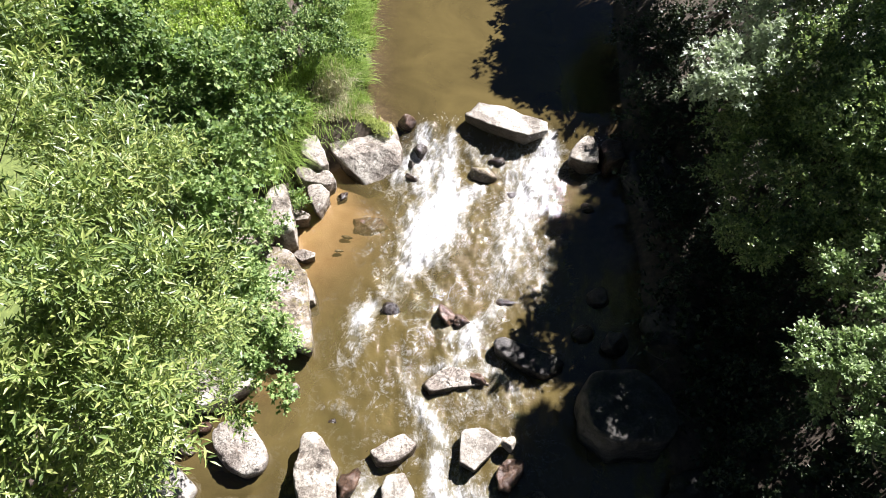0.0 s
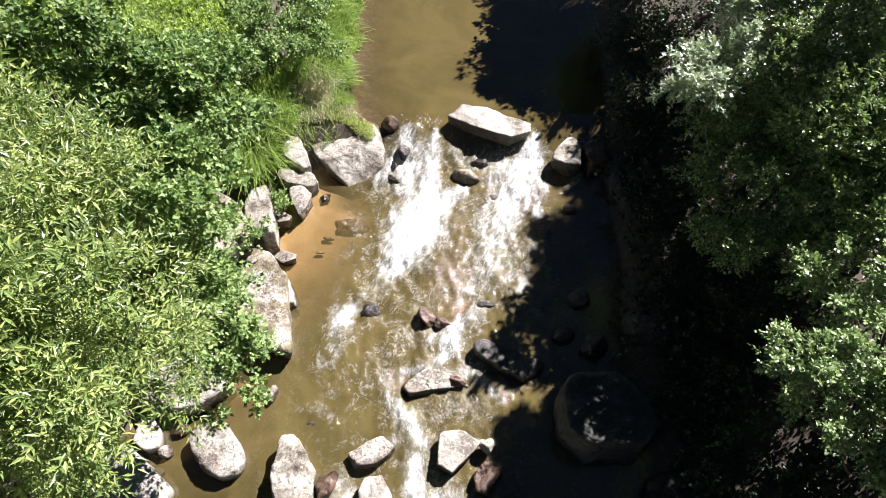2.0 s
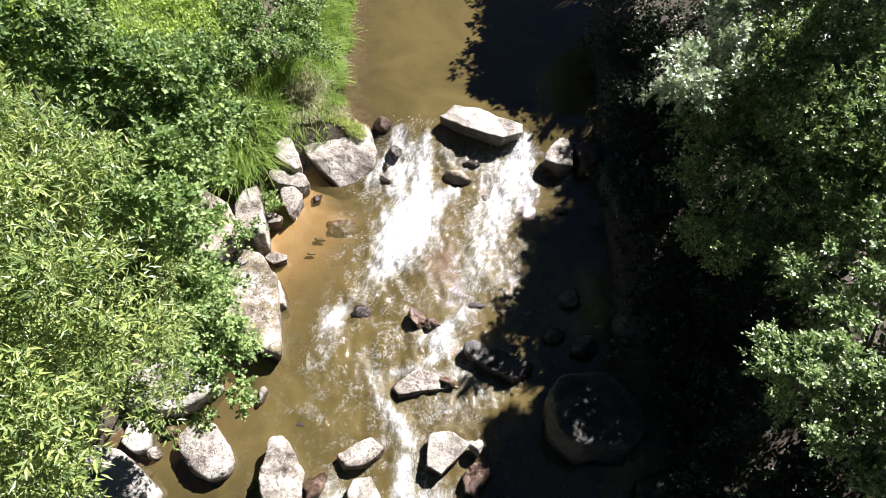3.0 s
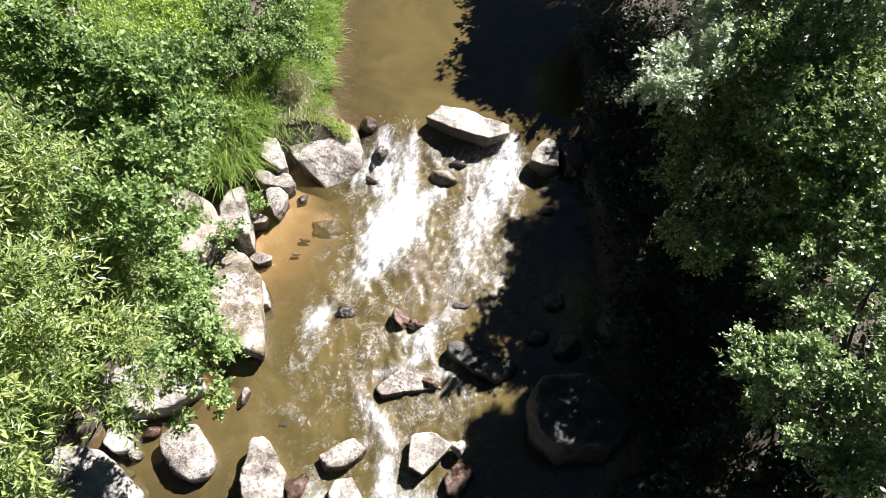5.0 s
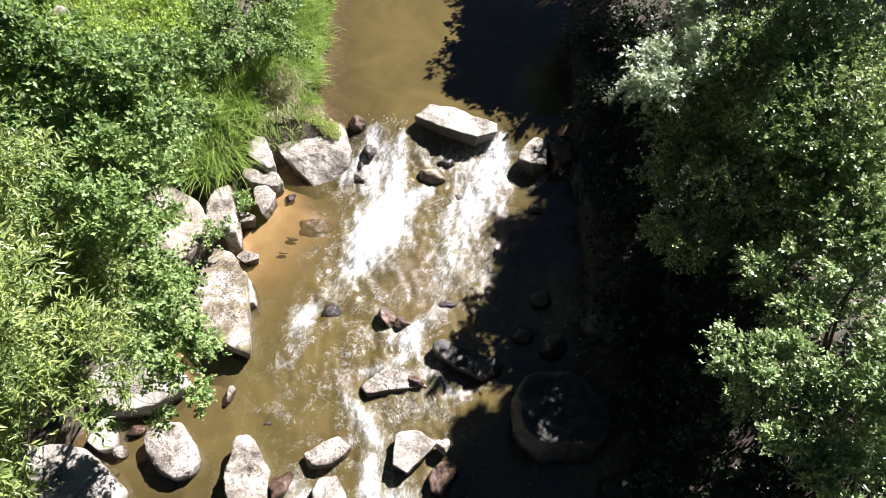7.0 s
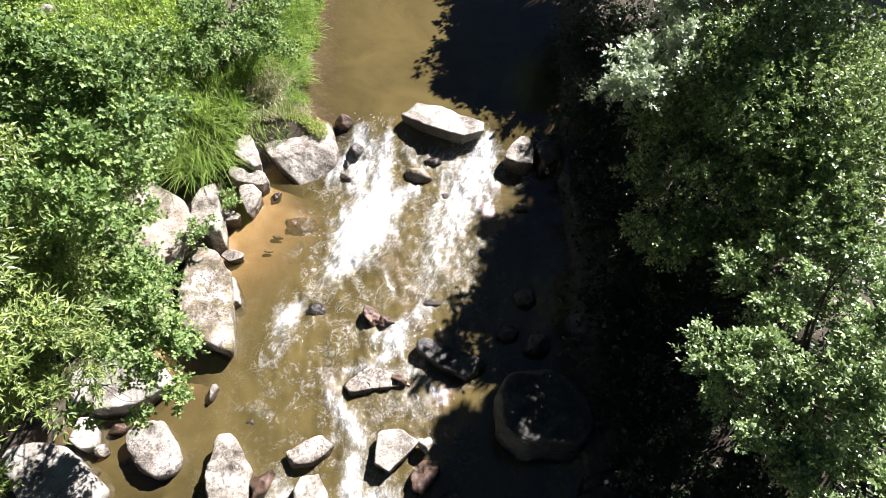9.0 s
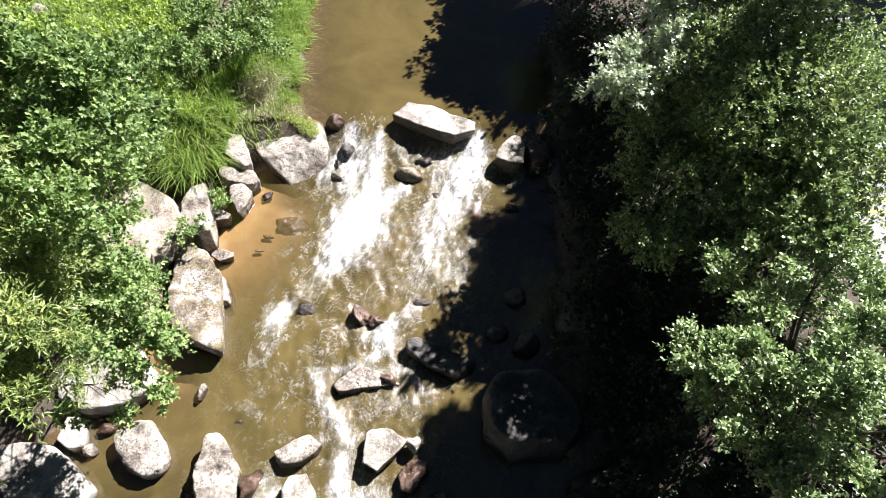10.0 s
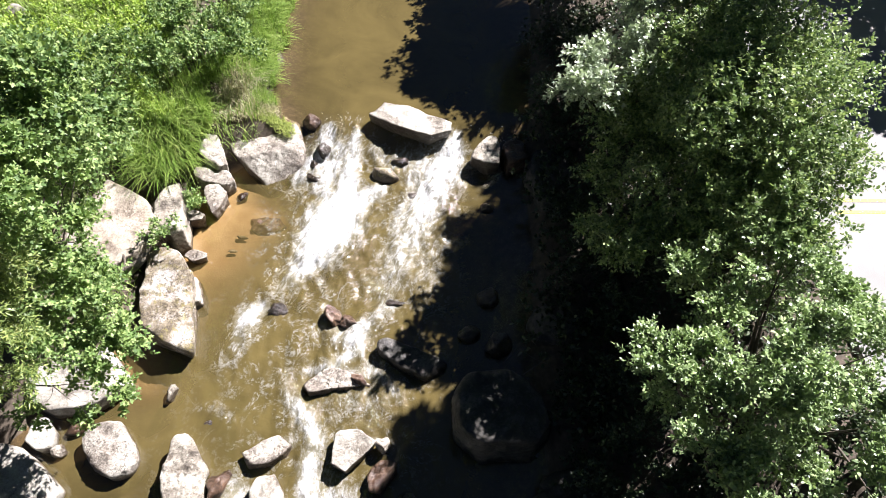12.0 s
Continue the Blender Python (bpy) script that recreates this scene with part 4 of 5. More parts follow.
low_rows = [(-2.52, 3.02, 4.09), (-2.16, 2.77, 3.79), (-2.49, 2.54, 3.62), (-2.18, 2.60, 3.30), (-2.76, 2.24, 3.16), (-2.26, 3.26, 4.15), (-2.58, 2.62, 4.05), (-2.48, 2.36, 3.12), (-2.55, 3.26, 4.39), (-3.03, 1.97, 2.84), (-2.89, 2.41, 3.03), (-3.04, 1.60, 2.81), (-2.69, 2.74, 3.15), (-3.33, 2.14, 3.20)]
tree("willow", "lower willow with narrow pale green leaves", "tree", (-4.6, 2.4, 0.3), (-3.2, 2.6, 2.6), sized(low_rows, 0.36), WILLOW, willow_leaf, 0.062, 360, 12, 0.19, 13, 0.022, 0.7, 0.3)
oak_rows = [(-1.99, 3.69, 4.70), (-1.82, 3.40, 4.50), (-1.97, 3.26, 4.60), (-1.88, 3.86, 4.40), (-2.59, 4.52, 4.10), (-2.44, 4.60, 3.80), (-2.51, 4.02, 4.10), (-2.37, 4.94, 3.70), (-2.53, 4.27, 3.60), (-2.60, 4.16, 4.30), (-2.62, 4.48, 4.40), (-2.09, 3.65, 2.25), (-1.97, 3.38, 2.05), (-2.09, 3.27, 2.25), (-2.29, 3.71, 2.45), (-2.24, 4.11, 2.05), (-1.95, 4.02, 4.08), (-2.20, 3.84, 4.10), (-2.08, 4.09, 3.30), (-2.12, 3.59, 2.95), (-2.28, 3.52, 3.25), (-2.40, 3.18, 2.75), (-2.10, 3.48, 2.34), (-2.61, 3.62, 3.80), (-2.15, 4.50, 3.90), (-2.15, 3.40, 3.50), (-2.10, 3.05, 3.10), (-2.35, 3.30, 3.00), (-2.70, 4.30, 4.20), (-2.85, 5.98, 2.60), (-2.79, 5.85, 2.25), (-2.72, 6.40, 2.60), (-2.95, 5.29, 2.20), (-2.90, 4.76, 2.20), (-3.00, 6.50, 2.20), (-2.50, 5.50, 3.20), (-2.70, 6.00, 3.00)]
tree("oak", "dark green leafy bank tree with lobed leaves", "tree", (-3.6, 4.9, 0.3), (-2.7, 4.3, 3.0), sized(oak_rows, 0.38), LOBED, oak_leaf, 0.055, 200, 9, 0.17, 23, 0.03, 0.5, 0.4)
maple_rows = [(-1.78, 4.85, 4.15), (-2.15, 4.7, 4.75), (-1.92, 4.56, 4.72), (-2.12, 4.09, 4.5), (-1.76, 4.52, 4.75), (-2.44, 4.76, 4.7), (-2.85, 4.75, 4.9), (-3.2, 4.65, 5.2), (-3.32, 4.28, 5.3), (-2.2, 4.32, 4.5), (-2.78, 4.63, 5.44), (-2.79, 4.5, 5.22), (-3.28, 4.63, 5.44), (-2.6, 4.44, 4.8)]
tree("maple", "tall maple with dark green lobed leaves", "tree", (-4.9, 5.4, 0.4), (-3.2, 4.8, 3.6), sized(maple_rows, 0.38), LOBED, maple_leaf, 0.058, 230, 9, 0.18, 25, 0.05, 0.5, 0.4)
sprig_rows = [(-1.95, 3.12, 1.95), (-1.82, 2.86, 1.90), (-2.3, 2.85, 1.75), (-2.95, 2.72, 1.6)]
tree("shrub", "low leafy branch hanging over the water's edge", "shrub", (-3.9, 3.7, 0.2), (-2.8, 3.2, 1.4), sized(sprig_rows, 0.22), LOBED, oak_leaf, 0.062, 150, 8, 0.14, 29, 0.014, 0.4, 0.3)
tree("shrub", "leafy sprig growing between the granite slabs", "shrub", (-2.71, 6.14, 0.05), (-2.66, 6.09, 0.51), [(-2.66, 6.09, 0.66, 0.11), (-2.49, 5.87, 0.66, 0.11), (-2.73, 5.9, 0.66, 0.11), (-2.44, 6.12, 0.66, 0.11)], LOBED, oak_leaf, 0.048, 480, 7, 0.10, 71, 0.010, 0.5, 0.3)
tree("shrub", "small fern tuft between rocks at the sand", "shrub", (-2.39, 6.99, 0.05), (-2.34, 6.94, 0.27), [(-2.34, 6.94, 0.42, 0.11), (-2.25, 6.72, 0.42, 0.11)], LOBED, oak_leaf, 0.048, 480, 7, 0.10, 72, 0.010, 0.5, 0.3)
bush_rows = [(-4.66, 9.01, 1.50), (-4.11, 9.14, 1.40), (-5.18, 9.13, 1.60), (-3.75, 9.53, 1.30), (-5.48, 8.78, 1.70), (-3.9, 7.7, 1.4), (-4.0, 7.5, 1.7), (-3.4, 9.1, 1.3), (-3.9, 8.4, 1.4), (-4.6, 7.4, 1.8), (-4.8, 6.4, 1.9), (-4.4, 8.0, 1.6), (-4.2, 8.8, 1.2), (-5.0, 8.3, 1.7), (-5.4, 7.4, 1.9), (-5.6, 8.5, 1.6)]
tree("bush", "dense dark green bush on the bank", "shrub", (-4.2, 7.2, 0.3), (-3.7, 7.1, 1.4), sized(bush_rows, 0.45), LOBED, maple_leaf, 0.066, 110, 8, 0.18, 31, 0.05, 0.5, 0.4)
pool_rows = [(-2.05, 9.8, 1.4), (-1.8, 9.55, 1.45), (-2.1, 10.5, 1.35), (-1.95, 11.2, 1.25), (-2.3, 9.25, 1.5), (-2.7, 10.25, 1.15), (-2.75, 9.75, 1.1), (-3.2, 10.6, 1.4), (-3.3, 11.6, 1.4), (-3.2, 12.9, 1.4), (-2.7, 13.3, 1.2), (-3.1, 9.4, 1.4), (-2.6, 9.8, 1.15), (-2.4, 10.6, 1.15), (-2.9, 10.2, 1.35),
             (-2.3, 11.4, 1.1), (-2.9, 11.2, 1.4), (-3.3, 9.9, 1.5), (-2.3, 12.4, 1.1), (-3.2, 12.2, 1.5)]
tree("bush", "mid-green bush on the bank above the pool", "shrub", (-3.0, 10.6, 0.5), (-2.9, 10.6, 0.9), sized(pool_rows, 0.36), OVAL, maple_leaf, 0.06, 190, 8, 0.18, 37, 0.03, 0.6, 0.4)

weed_rows = [(-3.04, 8.41, 0.95), (-3.4, 8.6, 1.0), (-2.85, 8.1, 0.85), (-3.2, 8.05, 0.95)]
tree("shrub", "pale yellow-green leafy weeds above the grass", "shrub", (-3.15, 8.2, 0.35), (-3.12, 8.25, 0.7), sized(weed_rows, 0.3), WILLOW, herb_leaf, 0.075, 170, 9, 0.18, 39, 0.015, 0.9, 0.3)

alder_lobes = [(3.75, 4.75, 2.2, 0.40), (5.40, 5.85, 3.20, 1.20), (5.15, 4.85, 2.95, 0.80), (5.30, 4.40, 2.95, 0.65), (4.85, 6.55, 3.05, 0.85), (5.45, 7.1, 3.1, 1.0), (4.75, 5.55, 2.75, 0.85), (4.35, 6.2, 2.1, 0.7), (4.15, 5.5, 2.0, 0.65), (5.55, 5.05, 3.1, 0.70), (6.0, 6.4, 3.1, 0.85),
               (4.45, 4.8, 2.0, 0.6), (5.4, 5.8, 2.4, 1.0), (4.6, 7.3, 2.3, 0.75), (5.3, 8.1, 2.8, 0.9), (5.3, 4.6, 2.0, 0.7)]
tree("alder", "broad dense alder with small glossy dark leaves", "tree", (6.0, 7.0, 1.0), (5.5, 6.3, 2.2), alder_lobes, OVAL, alder_leaf, 0.053, 310, 9, 0.14, 41, 0.14, 0.5, 0.45, 0.7)
silver_rows = [(4.15, 7.7, 3.35), (4.45, 7.75, 3.3), (3.95, 6.75, 3.15), (3.68, 6.68, 3.2), (3.95, 7.2, 3.1), (4.3, 7.25, 3.2), (3.75, 7.1, 2.9), (3.5, 6.85, 2.95), (4.3, 6.95, 3.2), (3.38, 6.52, 3.2), (3.45, 6.38, 3.05)]
tree("shrub", "sunlit spray of pale silvery-green leaves", "shrub", (4.6, 7.9, 0.9), (4.1, 7.3, 2.5), sized(silver_rows, 0.30), LOBED, silver_leaf, 0.075, 150, 8, 0.2, 43, 0.04, 0.5, 0.3)
hazel_rows = [(4.2, 3.05, 2.6), (4.15, 2.88, 1.95), (5.1, 3.75, 3.1), (5.4, 3.9, 3.0), (5.0, 3.1, 3.2), (4.4, 2.8, 2.75), (5.35, 3.3, 3.1), (4.85, 2.55, 3.3), (4.5, 2.1, 3.1), (5.3, 2.6, 3.4), (5.1, 1.95, 3.3), (4.5, 1.6, 2.8), (5.8, 2.8, 3.1), (5.2, 1.4, 3.0), (6.1, 2.2, 2.9), (5.9, 1.6, 2.9), (5.4, 4.3, 2.3), (5.0, 2.6, 2.2), (5.6, 2.9, 2.2), (5.2, 3.4, 2.3), (4.6, 3.0, 2.2), (5.7, 2.35, 2.6), (5.0, 2.0, 2.3), (4.12, 1.85, 2.6), (4.05, 2.9, 2.55), (3.97, 2.45, 2.6), (4.12, 2.1, 2.55), (4.6, 3.75, 2.75), (4.3, 1.75, 2.5), (4.4, 3.3, 2.7), (6.0, 3.3, 2.4), (6.3, 2.8, 2.3), (6.4, 2.2, 2.2), (5.9, 3.7, 2.3), (5.6, 3.5, 2.6)]
tree("hazel", "sunlit round-leaved tree on the bank beside the road", "tree", (5.4, 3.0, 1.0), (4.9, 2.9, 1.8), sized(hazel_rows, 0.39), OVAL, hazel_leaf, 0.051, 260, 9, 0.13, 47, 0.09, 0.5, 0.5, 0.6)
# added out of view: each lobe is set by the shade it casts
far_lobes = [(7.5, 12.15, 6.0, 0.62), (6.85, 10.95, 6.0, 0.68), (6.65, 10.1, 6.0, 0.66), (6.55, 9.45, 6.0, 0.5), (5.72, 7.52, 6.0, 0.5), (5.72, 6.85, 6.0, 0.45), (6.9, 8.65, 6.0, 0.55), (7.6, 11.7, 6.1, 0.8), (6.66, 8.06, 6.0, 0.48), (6.75, 7.4, 6.0, 0.3)]
tree("alder", "tall unseen alder whose crown shades the water and bank", "tree", (6.6, 9.4, 1.1), (6.7, 9.3, 4.4), far_lobes, OVAL, alder_leaf, 0.11, 170, 8, 0.22, 49, 0.14, 0.5, 0.2)
upstream_rows = [(3.75, 12.6, 3.3), (4.1, 13.4, 3.4), (4.3, 14.4, 3.4), (4.9, 11.5, 3.1), (4.5, 12.2, 3.4), (4.3, 12.7, 3.6), (4.7, 12.6, 4.0), (4.6, 13.4, 4.2), (4.6, 14.6, 3.6), (4.9, 15.3, 4.2), (5.7, 13.1, 4.6), (5.6, 13.8, 4.6), (4.4, 13.4, 3.0), (5.2, 16.4, 4.4), (6.2, 15.2, 4.8), (6.2, 12.8, 4.6), (3.8, 11.5, 2.4), (4.4, 11.6, 2.6), (4.8, 13.95, 4.0), (5.2, 13.2, 4.0), (5.3, 14.7, 4.0), (5.7, 13.95, 4.1), (6.0, 14.7, 4.2), (5.2, 12.3, 4.1)]
tree("alder", "tall alder leaning over the pool upstream", "tree", (6.2, 13.6, 1.1), (5.4, 13.5, 2.8), sized(upstream_rows, 0.75), OVAL, alder_leaf, 0.12, 75, 8, 0.24, 53, 0.15, 0.5, 0.4)
# shrubs on the black bank; their dark leaf colour holds its shade
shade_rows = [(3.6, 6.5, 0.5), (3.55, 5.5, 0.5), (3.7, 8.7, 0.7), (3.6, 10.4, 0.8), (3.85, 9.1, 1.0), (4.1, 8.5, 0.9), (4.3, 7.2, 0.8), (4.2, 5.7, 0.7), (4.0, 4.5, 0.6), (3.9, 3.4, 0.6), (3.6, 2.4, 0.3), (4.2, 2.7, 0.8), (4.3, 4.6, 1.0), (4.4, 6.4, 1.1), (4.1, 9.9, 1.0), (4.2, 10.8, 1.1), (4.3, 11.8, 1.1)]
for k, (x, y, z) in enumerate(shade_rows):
    tree("shrub", "low dark shrub in deep shade on the bank", "shrub", (x + 0.2, y, z - 0.5), (x + 0.1, y, z - 0.2), [(x, y, z, 0.42), (x + 0.4, y + 0.3, z + 0.1, 0.38)], OVAL, shaded_leaf, 0.05, 90, 8, 0.16, 60 + k, 0.02, 0.6, 0.4)


def blades(spots, height, spread_out, seed, width=0.008, bow=(0, 0)):
    """Arching grass blades that rise from the given spots."""
    rng = np.random.default_rng(seed)
    n = len(spots)
    a = rng.uniform(0, 2 * np.pi, n)
    flat = np.stack([np.cos(a), np.sin(a), 0 * a], 1) * rng.uniform(0.15, 1.0, n)[:, None] * spread_out + np.array([*bow, 0])
    h = height * rng.uniform(0.55, 1.15, n)
    steps = np.array([0, 0.3, 0.6, 0.85, 1.0])
    wide = unit(np.cross(flat + 1e-4, np.array([0, 0, 1.0])))
    rows = []
    for s in steps:
        c = spots + flat * (h * s ** 1.7)[:, None] + np.array([0, 0, 1.0]) * (h * (s - 0.55 * s ** 2.6 * np.linalg.norm(flat, axis=1)))[:, None]
        w = wide * (width * (1 - s ** 2) + 0.0006)
        rows += [c - w, c + w]
    co = np.stack(rows, 1)
    quads = np.array([(2 * i, 2 * i + 1, 2 * i + 3, 2 * i + 2) for i in range(4)])
    q = quads[None] + (np.arange(n) * 10)[:, None, None]
    return co.reshape(-1, 3), q.reshape(-1, 4)


def tuft(label, x, y, r, height, count, seed, mat, bow=(0, 0), lift=0.0, foot=-9.0):
    rng = np.random.default_rng(seed)
    a, d = rng.uniform(0, 2 * np.pi, count), r * np.sqrt(rng.uniform(0, 1, count))
    px, py = x + d * np.cos(a), y + d * np.sin(a)
    spots = np.stack([px, py, np.maximum(np.maximum(ground_height(px, py), 0) + lift, foot) - 0.02], 1)
    v, q = blades(spots, height, 0.75, seed + 1, bow=bow)
    o = np.array([x, y, float(ground_height(np.array([x]), np.array([y]))[0]) + lift])
    ob = new("grass_tuft", mesh_from("grass_tuft", v - o, q, mat))
    ob.location = o
    return tagged(ob, label, "grass", "grass tufts on the bank")


GREEN, PALE, DRY = "bright green arching grass tuft on the bank", "short yellow-green grass draped over the angular boulder", "dry straw-coloured grass on the bank"
tuft(GREEN, -3.0, 7.5, 0.28, 0.85, 420, 201, grass_blade, (0.1, -0.4), 0.2)
tuft(GREEN, -2.75, 7.75, 0.25, 0.8, 340, 203, grass_blade, (0.2, -0.3), 0.15)
tuft(GREEN, -3.3, 7.75, 0.3, 0.75, 340, 205, grass_blade, (-0.1, -0.35), 0.15)
tuft(GREEN, -2.85, 8.05, 0.3, 0.8, 420, 257, grass_blade, (0.25, -0.3), 0.2)
tuft(GREEN, -2.5, 8.35, 0.25, 0.6, 360, 259, grass_blade, (0.2, -0.3), 0.15)
tuft(GREEN, -3.3, 8.3, 0.3, 0.7, 320, 261, grass_blade, (0.1, -0.3), 0.15)
tuft(GREEN, -2.6, 8.6, 0.28, 0.42, 340, 207, grass_blade, (0.2, -0.2))
tuft(GREEN, -2.8, 9.2, 0.3, 0.5, 340, 209, grass_blade, (0.3, -0.2))
tuft(GREEN, -2.45, 9.75, 0.3, 0.5, 340, 211, grass_blade, (0.35, -0.1))
tuft(DRY, -2.05, 9.15, 0.28, 0.4, 420, 213, dry_blade, (0.2, -0.2))
tuft(DRY, -1.9, 9.6, 0.25, 0.4, 320, 215, dry_blade, (0.2, -0.2))
tuft(DRY, -2.0, 8.85, 0.2, 0.2, 260, 216, dry_blade, (0.2, -0.2))
for k, (x, y) in enumerate([(-1.9, 8.95), (-2.2, 9.0), (-2.15, 9.4), (-1.75, 9.3), (-2.4, 8.85), (-1.7, 8.8), (-1.45, 8.95), (-1.95, 8.7), (-1.6, 9.1), (-2.3, 8.6)]):
    tuft(DRY, x, y, 0.22, 0.16, 300, 400 + 2 * k, dry_blade, (0.15, -0.25))
for k in range(22):
    x, y = -1.95 + 0.045 * k, 9.08 - 0.028 * k + 0.06 * (k % 3 - 1)
    tuft(PALE, x, y, 0.12, 0.10 + 0.03 * (k % 2), 90, 500 + 2 * k, herb_blade, (0.25, -0.4), 0.0, 0.40)
tuft(GREEN, -1.55, 9.25, 0.2, 0.28, 320, 219, grass_blade, (0.25, -0.2))
for k in range(12):
    tuft(GREEN, -1.85 - 0.25 * ((k * 7) % 3), 9.9 + 0.29 * k, 0.26, 0.42, 220, 221 + 2 * k, grass_blade, (0.35, -0.05))
tuft(GREEN, -2.45, 7.05, 0.12, 0.28, 160, 251, grass_blade, (0.1, -0.2), 0.1)
tuft(GREEN, -2.75, 6.65, 0.12, 0.25, 140, 253, grass_blade, (0.1, -0.1), 0.1)
tuft(GREEN, -3.0, 6.3, 0.2, 0.4, 160, 255, grass_blade, (0.1, -0.1), 0.05)

rng = np.random.default_rng(280)
for k in range(34):
    y = 9.5 + 4.2 * (k + rng.uniform(0, 0.9)) / 34
    x = float(left_shore(y)) - rng.uniform(0.02, 0.5)
    tuft(GREEN, x, y, 0.2, rng.uniform(0.22, 0.45), 150, 300 + 2 * k, grass_blade, (0.35, -0.1))
# grass over the rest of the bank
n = 16000
px, py = rng.uniform(-7, -1.5, n), rng.uniform(4.6, 14.2, n)
keep = (left_shore(py) - px > 0.12) & (vnoise(px * 1.3, py * 1.3, 2.0) > 0.5)
px, py = px[keep], py[keep]
v, q = blades(np.stack([px, py, ground_height(px, py) - 0.02], 1), 0.33, 0.8, 281, 0.007)
tagged(new("bank_grass", mesh_from("bank_grass", v, q, grass_blade)), "rough green grass over the bank", "grass", kind="stuff")
# undergrowth on the shaded bank, its leaf colour darkened for that shade
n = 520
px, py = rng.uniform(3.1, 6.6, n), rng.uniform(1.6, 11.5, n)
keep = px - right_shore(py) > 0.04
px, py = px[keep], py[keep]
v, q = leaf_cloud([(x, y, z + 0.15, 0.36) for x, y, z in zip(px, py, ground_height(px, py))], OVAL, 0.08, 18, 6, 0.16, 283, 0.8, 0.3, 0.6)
tagged(new("undergrowth", mesh_from("undergrowth", v, q, shaded_leaf, smooth=False)), "dark leafy undergrowth on the shaded bank", "plants", kind="stuff")

# low bright herbs behind the bushes
rng = np.random.default_rng(300)
hx, hy = rng.uniform(-8.5, -3.6, 420), rng.uniform(9.0, 14.5, 420)
hz = ground_height(hx, hy)
v, q = leaf_cloud([(x, y, z + 0.08, 0.30) for x, y, z in zip(hx, hy, hz)], OVAL, 0.06, 36, 6, 0.12, 301, 0.9, 0.3, 0.4)
herbs = new("herbs", mesh_from("herbs", v, q, herb_leaf, smooth=False))
tagged(herbs, "low yellow-green herbs covering the upper bank", "plants", kind="stuff")

# weathered limb lying between the slab and the long boulder
o = np.array([-3.15, 5.75, 0.3])
log = holder("fallen_branch", tuple(o))
v, q = tube([(-2.98, 6.15, 0.42), (-3.12, 5.75, 0.46), (-3.3, 5.3, 0.36), (-3.35, 4.95, 0.3)], [0.03, 0.05, 0.045, 0.025], 9)
under("stem", mesh_from("stem", v - o, q, bark), log)
v, q = tube([(-3.12, 5.75, 0.5), (-2.98, 5.5, 0.6), (-2.93, 5.3, 0.68)], [0.02, 0.015, 0.008], 6)
under("branch", mesh_from("branch", v - o, q, bark), log)
tagged(log, "weathered brown fallen branch between boulders on the bank", "branch")

# droplets thrown up where the water breaks
rng = np.random.default_rng(611)
heads = [(0.0, 8.55, 0.45, 0.28), (-0.2, 7.9, 0.25, 0.35), (0.1, 7.55, 0.15, 0.3), (1.75, 8.3, 0.35, 0.25), (1.5, 7.8, 0.2, 0.35), (-0.6, 6.3, 0.05, 0.4), (1.1, 6.9, 0.05, 0.4), (0.4, 4.4, 0.0, 0.3), (2.6, 8.3, 0.35, 0.3)]
drops, facets_of = [], []
octa = np.array([(1, 0, 0), (-1, 0, 0), (0, 1, 0), (0, -1, 0), (0, 0, 1), (0, 0, -1)], float)
octa_faces = np.array([(0, 2, 4), (2, 1, 4), (1, 3, 4), (3, 0, 4), (2, 0, 5), (1, 2, 5), (3, 1, 5), (0, 3, 5)])
for x, y, z, r in heads:
    for _ in range(55):
        c = np.array([x, y, z]) + rng.normal(size=3) * np.array([r, r, 0.5 * r]) * 0.6
        c[2] = max(c[2], z + 0.02) + 0.03
        way = unit(rng.normal(size=3) + np.array([0, -0.4, 0.8]))
        k = rng.uniform(0.003, 0.007)
        p = octa * k
        p = p + np.outer(p @ way, way) * rng.uniform(0.5, 4.0)
        facets_of.append(octa_faces + 6 * len(drops))
        drops.append(p + c)
spray = mesh_from("spray", np.vstack(drops), np.vstack(facets_of), spray_water)
tagged(new("spray", spray), "white droplets thrown up by the falls", "spray", kind="stuff")

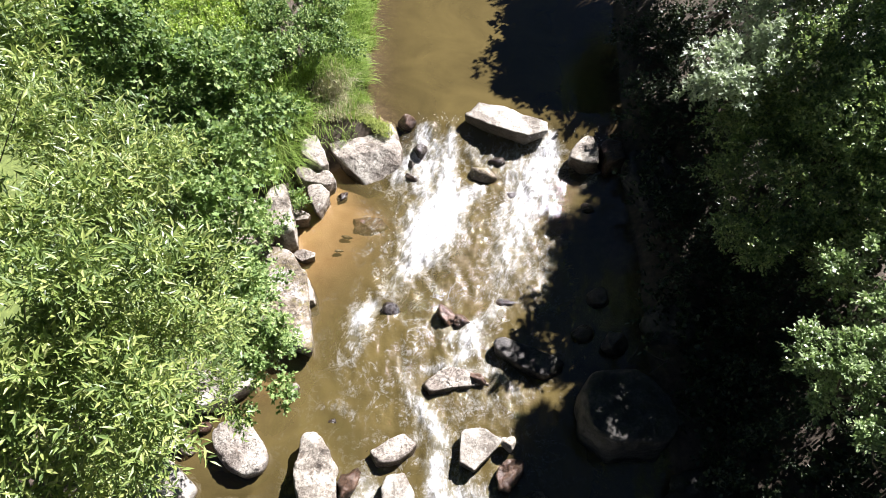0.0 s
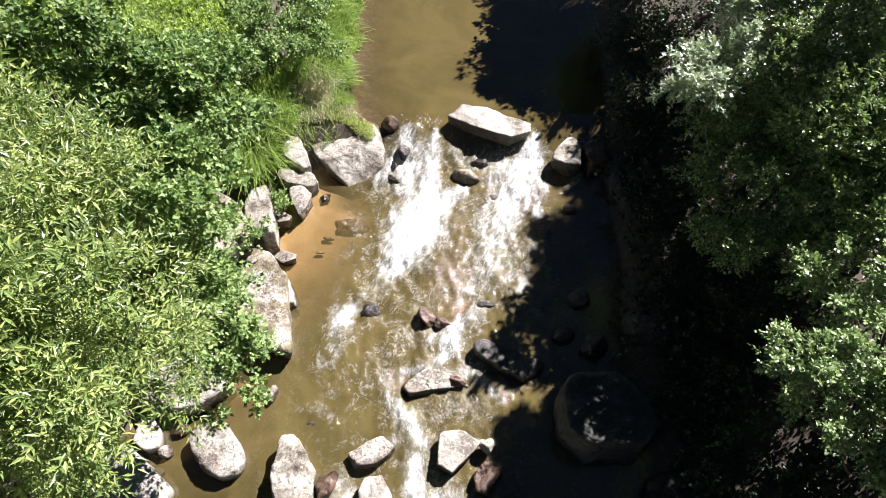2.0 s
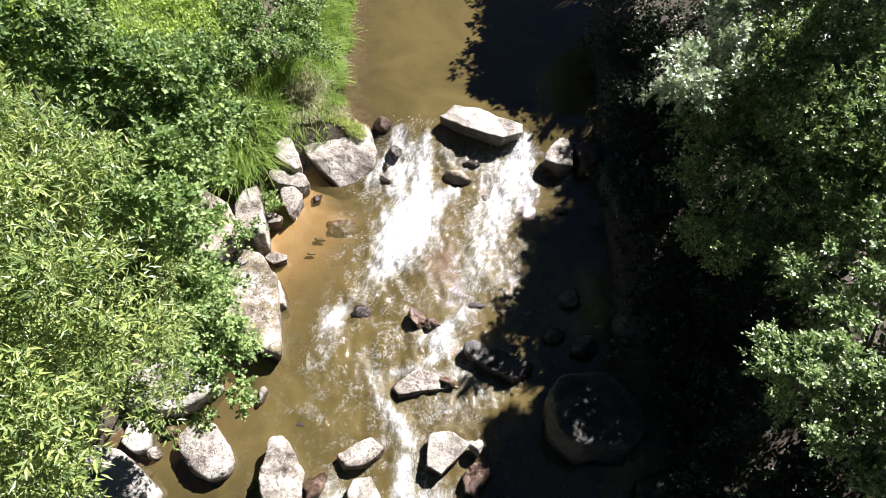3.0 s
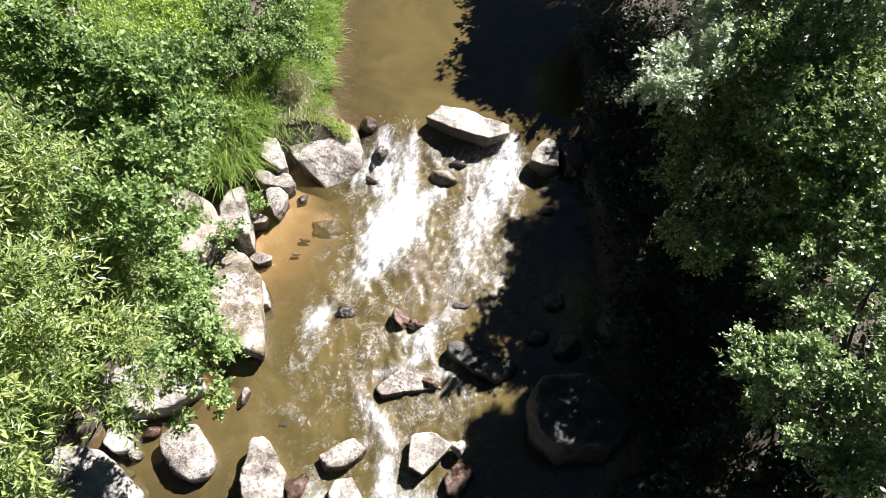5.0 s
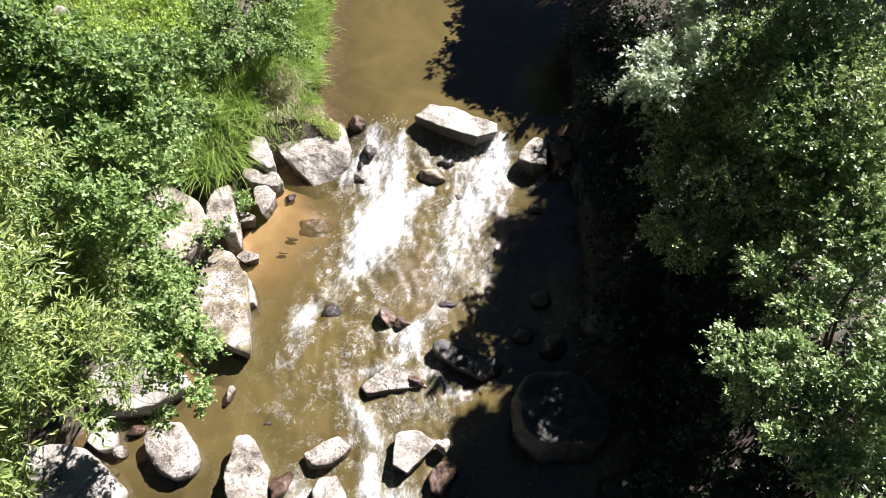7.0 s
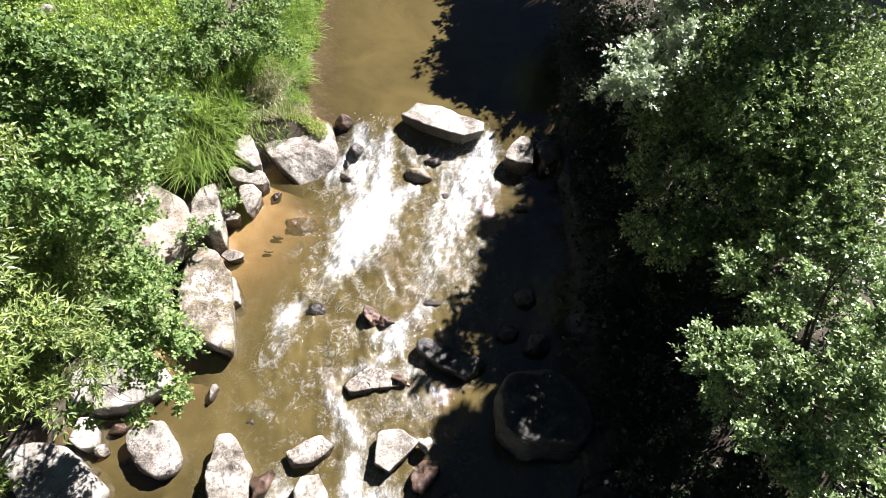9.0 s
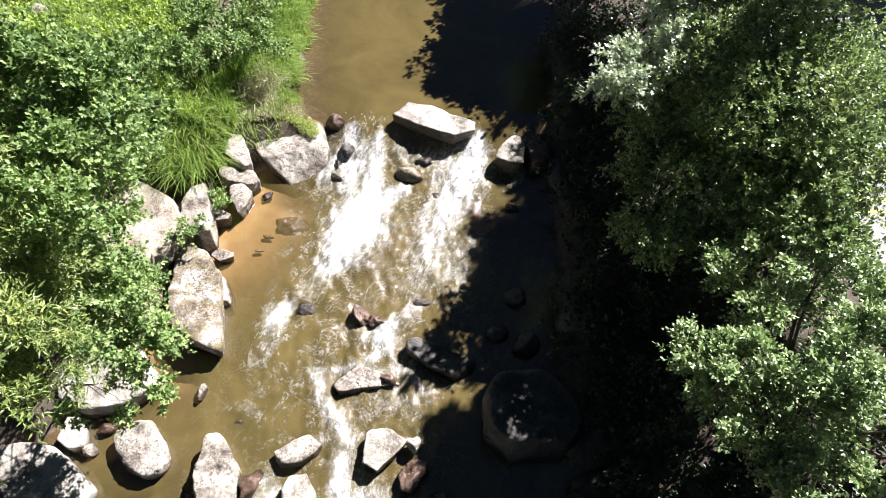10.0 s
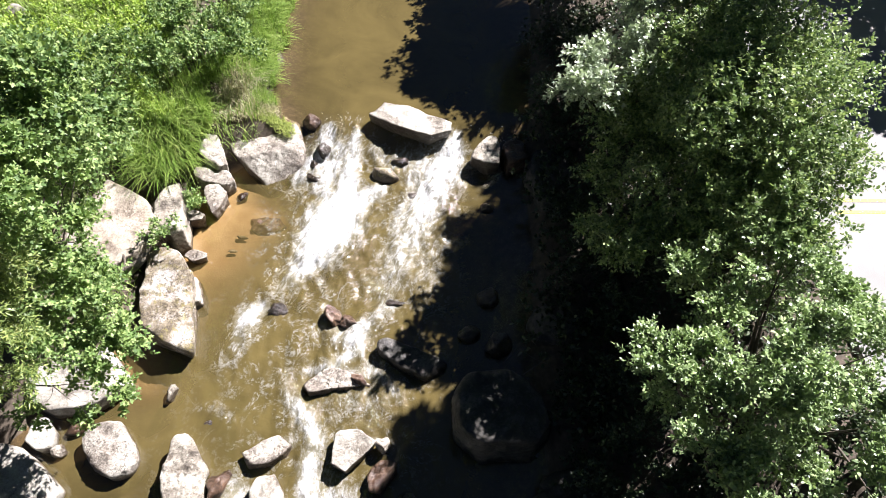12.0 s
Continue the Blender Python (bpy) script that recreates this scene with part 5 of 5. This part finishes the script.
# ---- road beyond the trees ----
def slab(name, x0, x1, y0, y1, z0, z1, mat):
    bm = bmesh.new()
    bmesh.ops.create_cube(bm, size=1)
    for p in bm.verts:
        p.co = ((x0 + x1) / 2 + p.co.x * (x1 - x0), (y0 + y1) / 2 + p.co.y * (y1 - y0), (z0 + z1) / 2 + p.co.z * (z1 - z0))
    me = bpy.data.meshes.new(name)
    bm.to_mesh(me)
    bm.free()
    me.materials.append(mat)
    return new(name, me)


road = slab("road", 6.9, 60, 0.5, 11.6, 0.9, 1.2, road_material())
tagged(road, "pale concrete road behind the trees", "road", kind="structure")
yellow = paint_material("yellow_paint", (0.62, 0.45, 0.05))
for y0 in (5.94, 6.16):
    line = slab("road_line", 7.4, 59, y0, y0 + 0.06, 1.19, 1.204, yellow)
    line.parent = road

roadside_rows = [(10.8, 10.2, 4.0), (11.4, 11.0, 4.4), (12.0, 12.0, 4.6), (12.6, 13.0, 4.6), (11.6, 12.4, 5.0), (12.4, 11.0, 4.6), (13.2, 12.2, 4.6), (12.6, 14.2, 4.4), (11.6, 13.6, 4.0)]
tree("alder", "roadside alder that shades the concrete road", "tree", (14.2, 12.2, 1.1), (12.8, 12.0, 3.2), sized(roadside_rows, 0.85), ROUND, alder_leaf, 0.11, 70, 8, 0.24, 71, 0.14, 0.5, 0.3)

# dead twigs lying on the shaded boulder and bank
rng = np.random.default_rng(900)
for x, y, z, a, l in [(2.75, 3.75, 0.50, 0.6, 0.5), (2.95, 3.35, 0.46, -0.7, 0.4), (2.5, 3.95, 0.44, 0.9, 0.35), (3.1, 3.9, 0.5, 2.6, 0.45), (2.7, 3.15, 0.42, 0.1, 0.4)]:
    d = np.array([math.cos(a), math.sin(a), 0.04]) * l
    v, q = tube([np.zeros(3), d * 0.5 + rng.uniform(-0.03, 0.03, 3), d], [0.009, 0.007, 0.003], 5)
    twig = new("twig", mesh_from("twig", v, q, bark))
    twig.location = (x, y, z)
    tagged(twig, "thin dead twig lying on the shaded boulder", "twig", "twigs on the boulder")
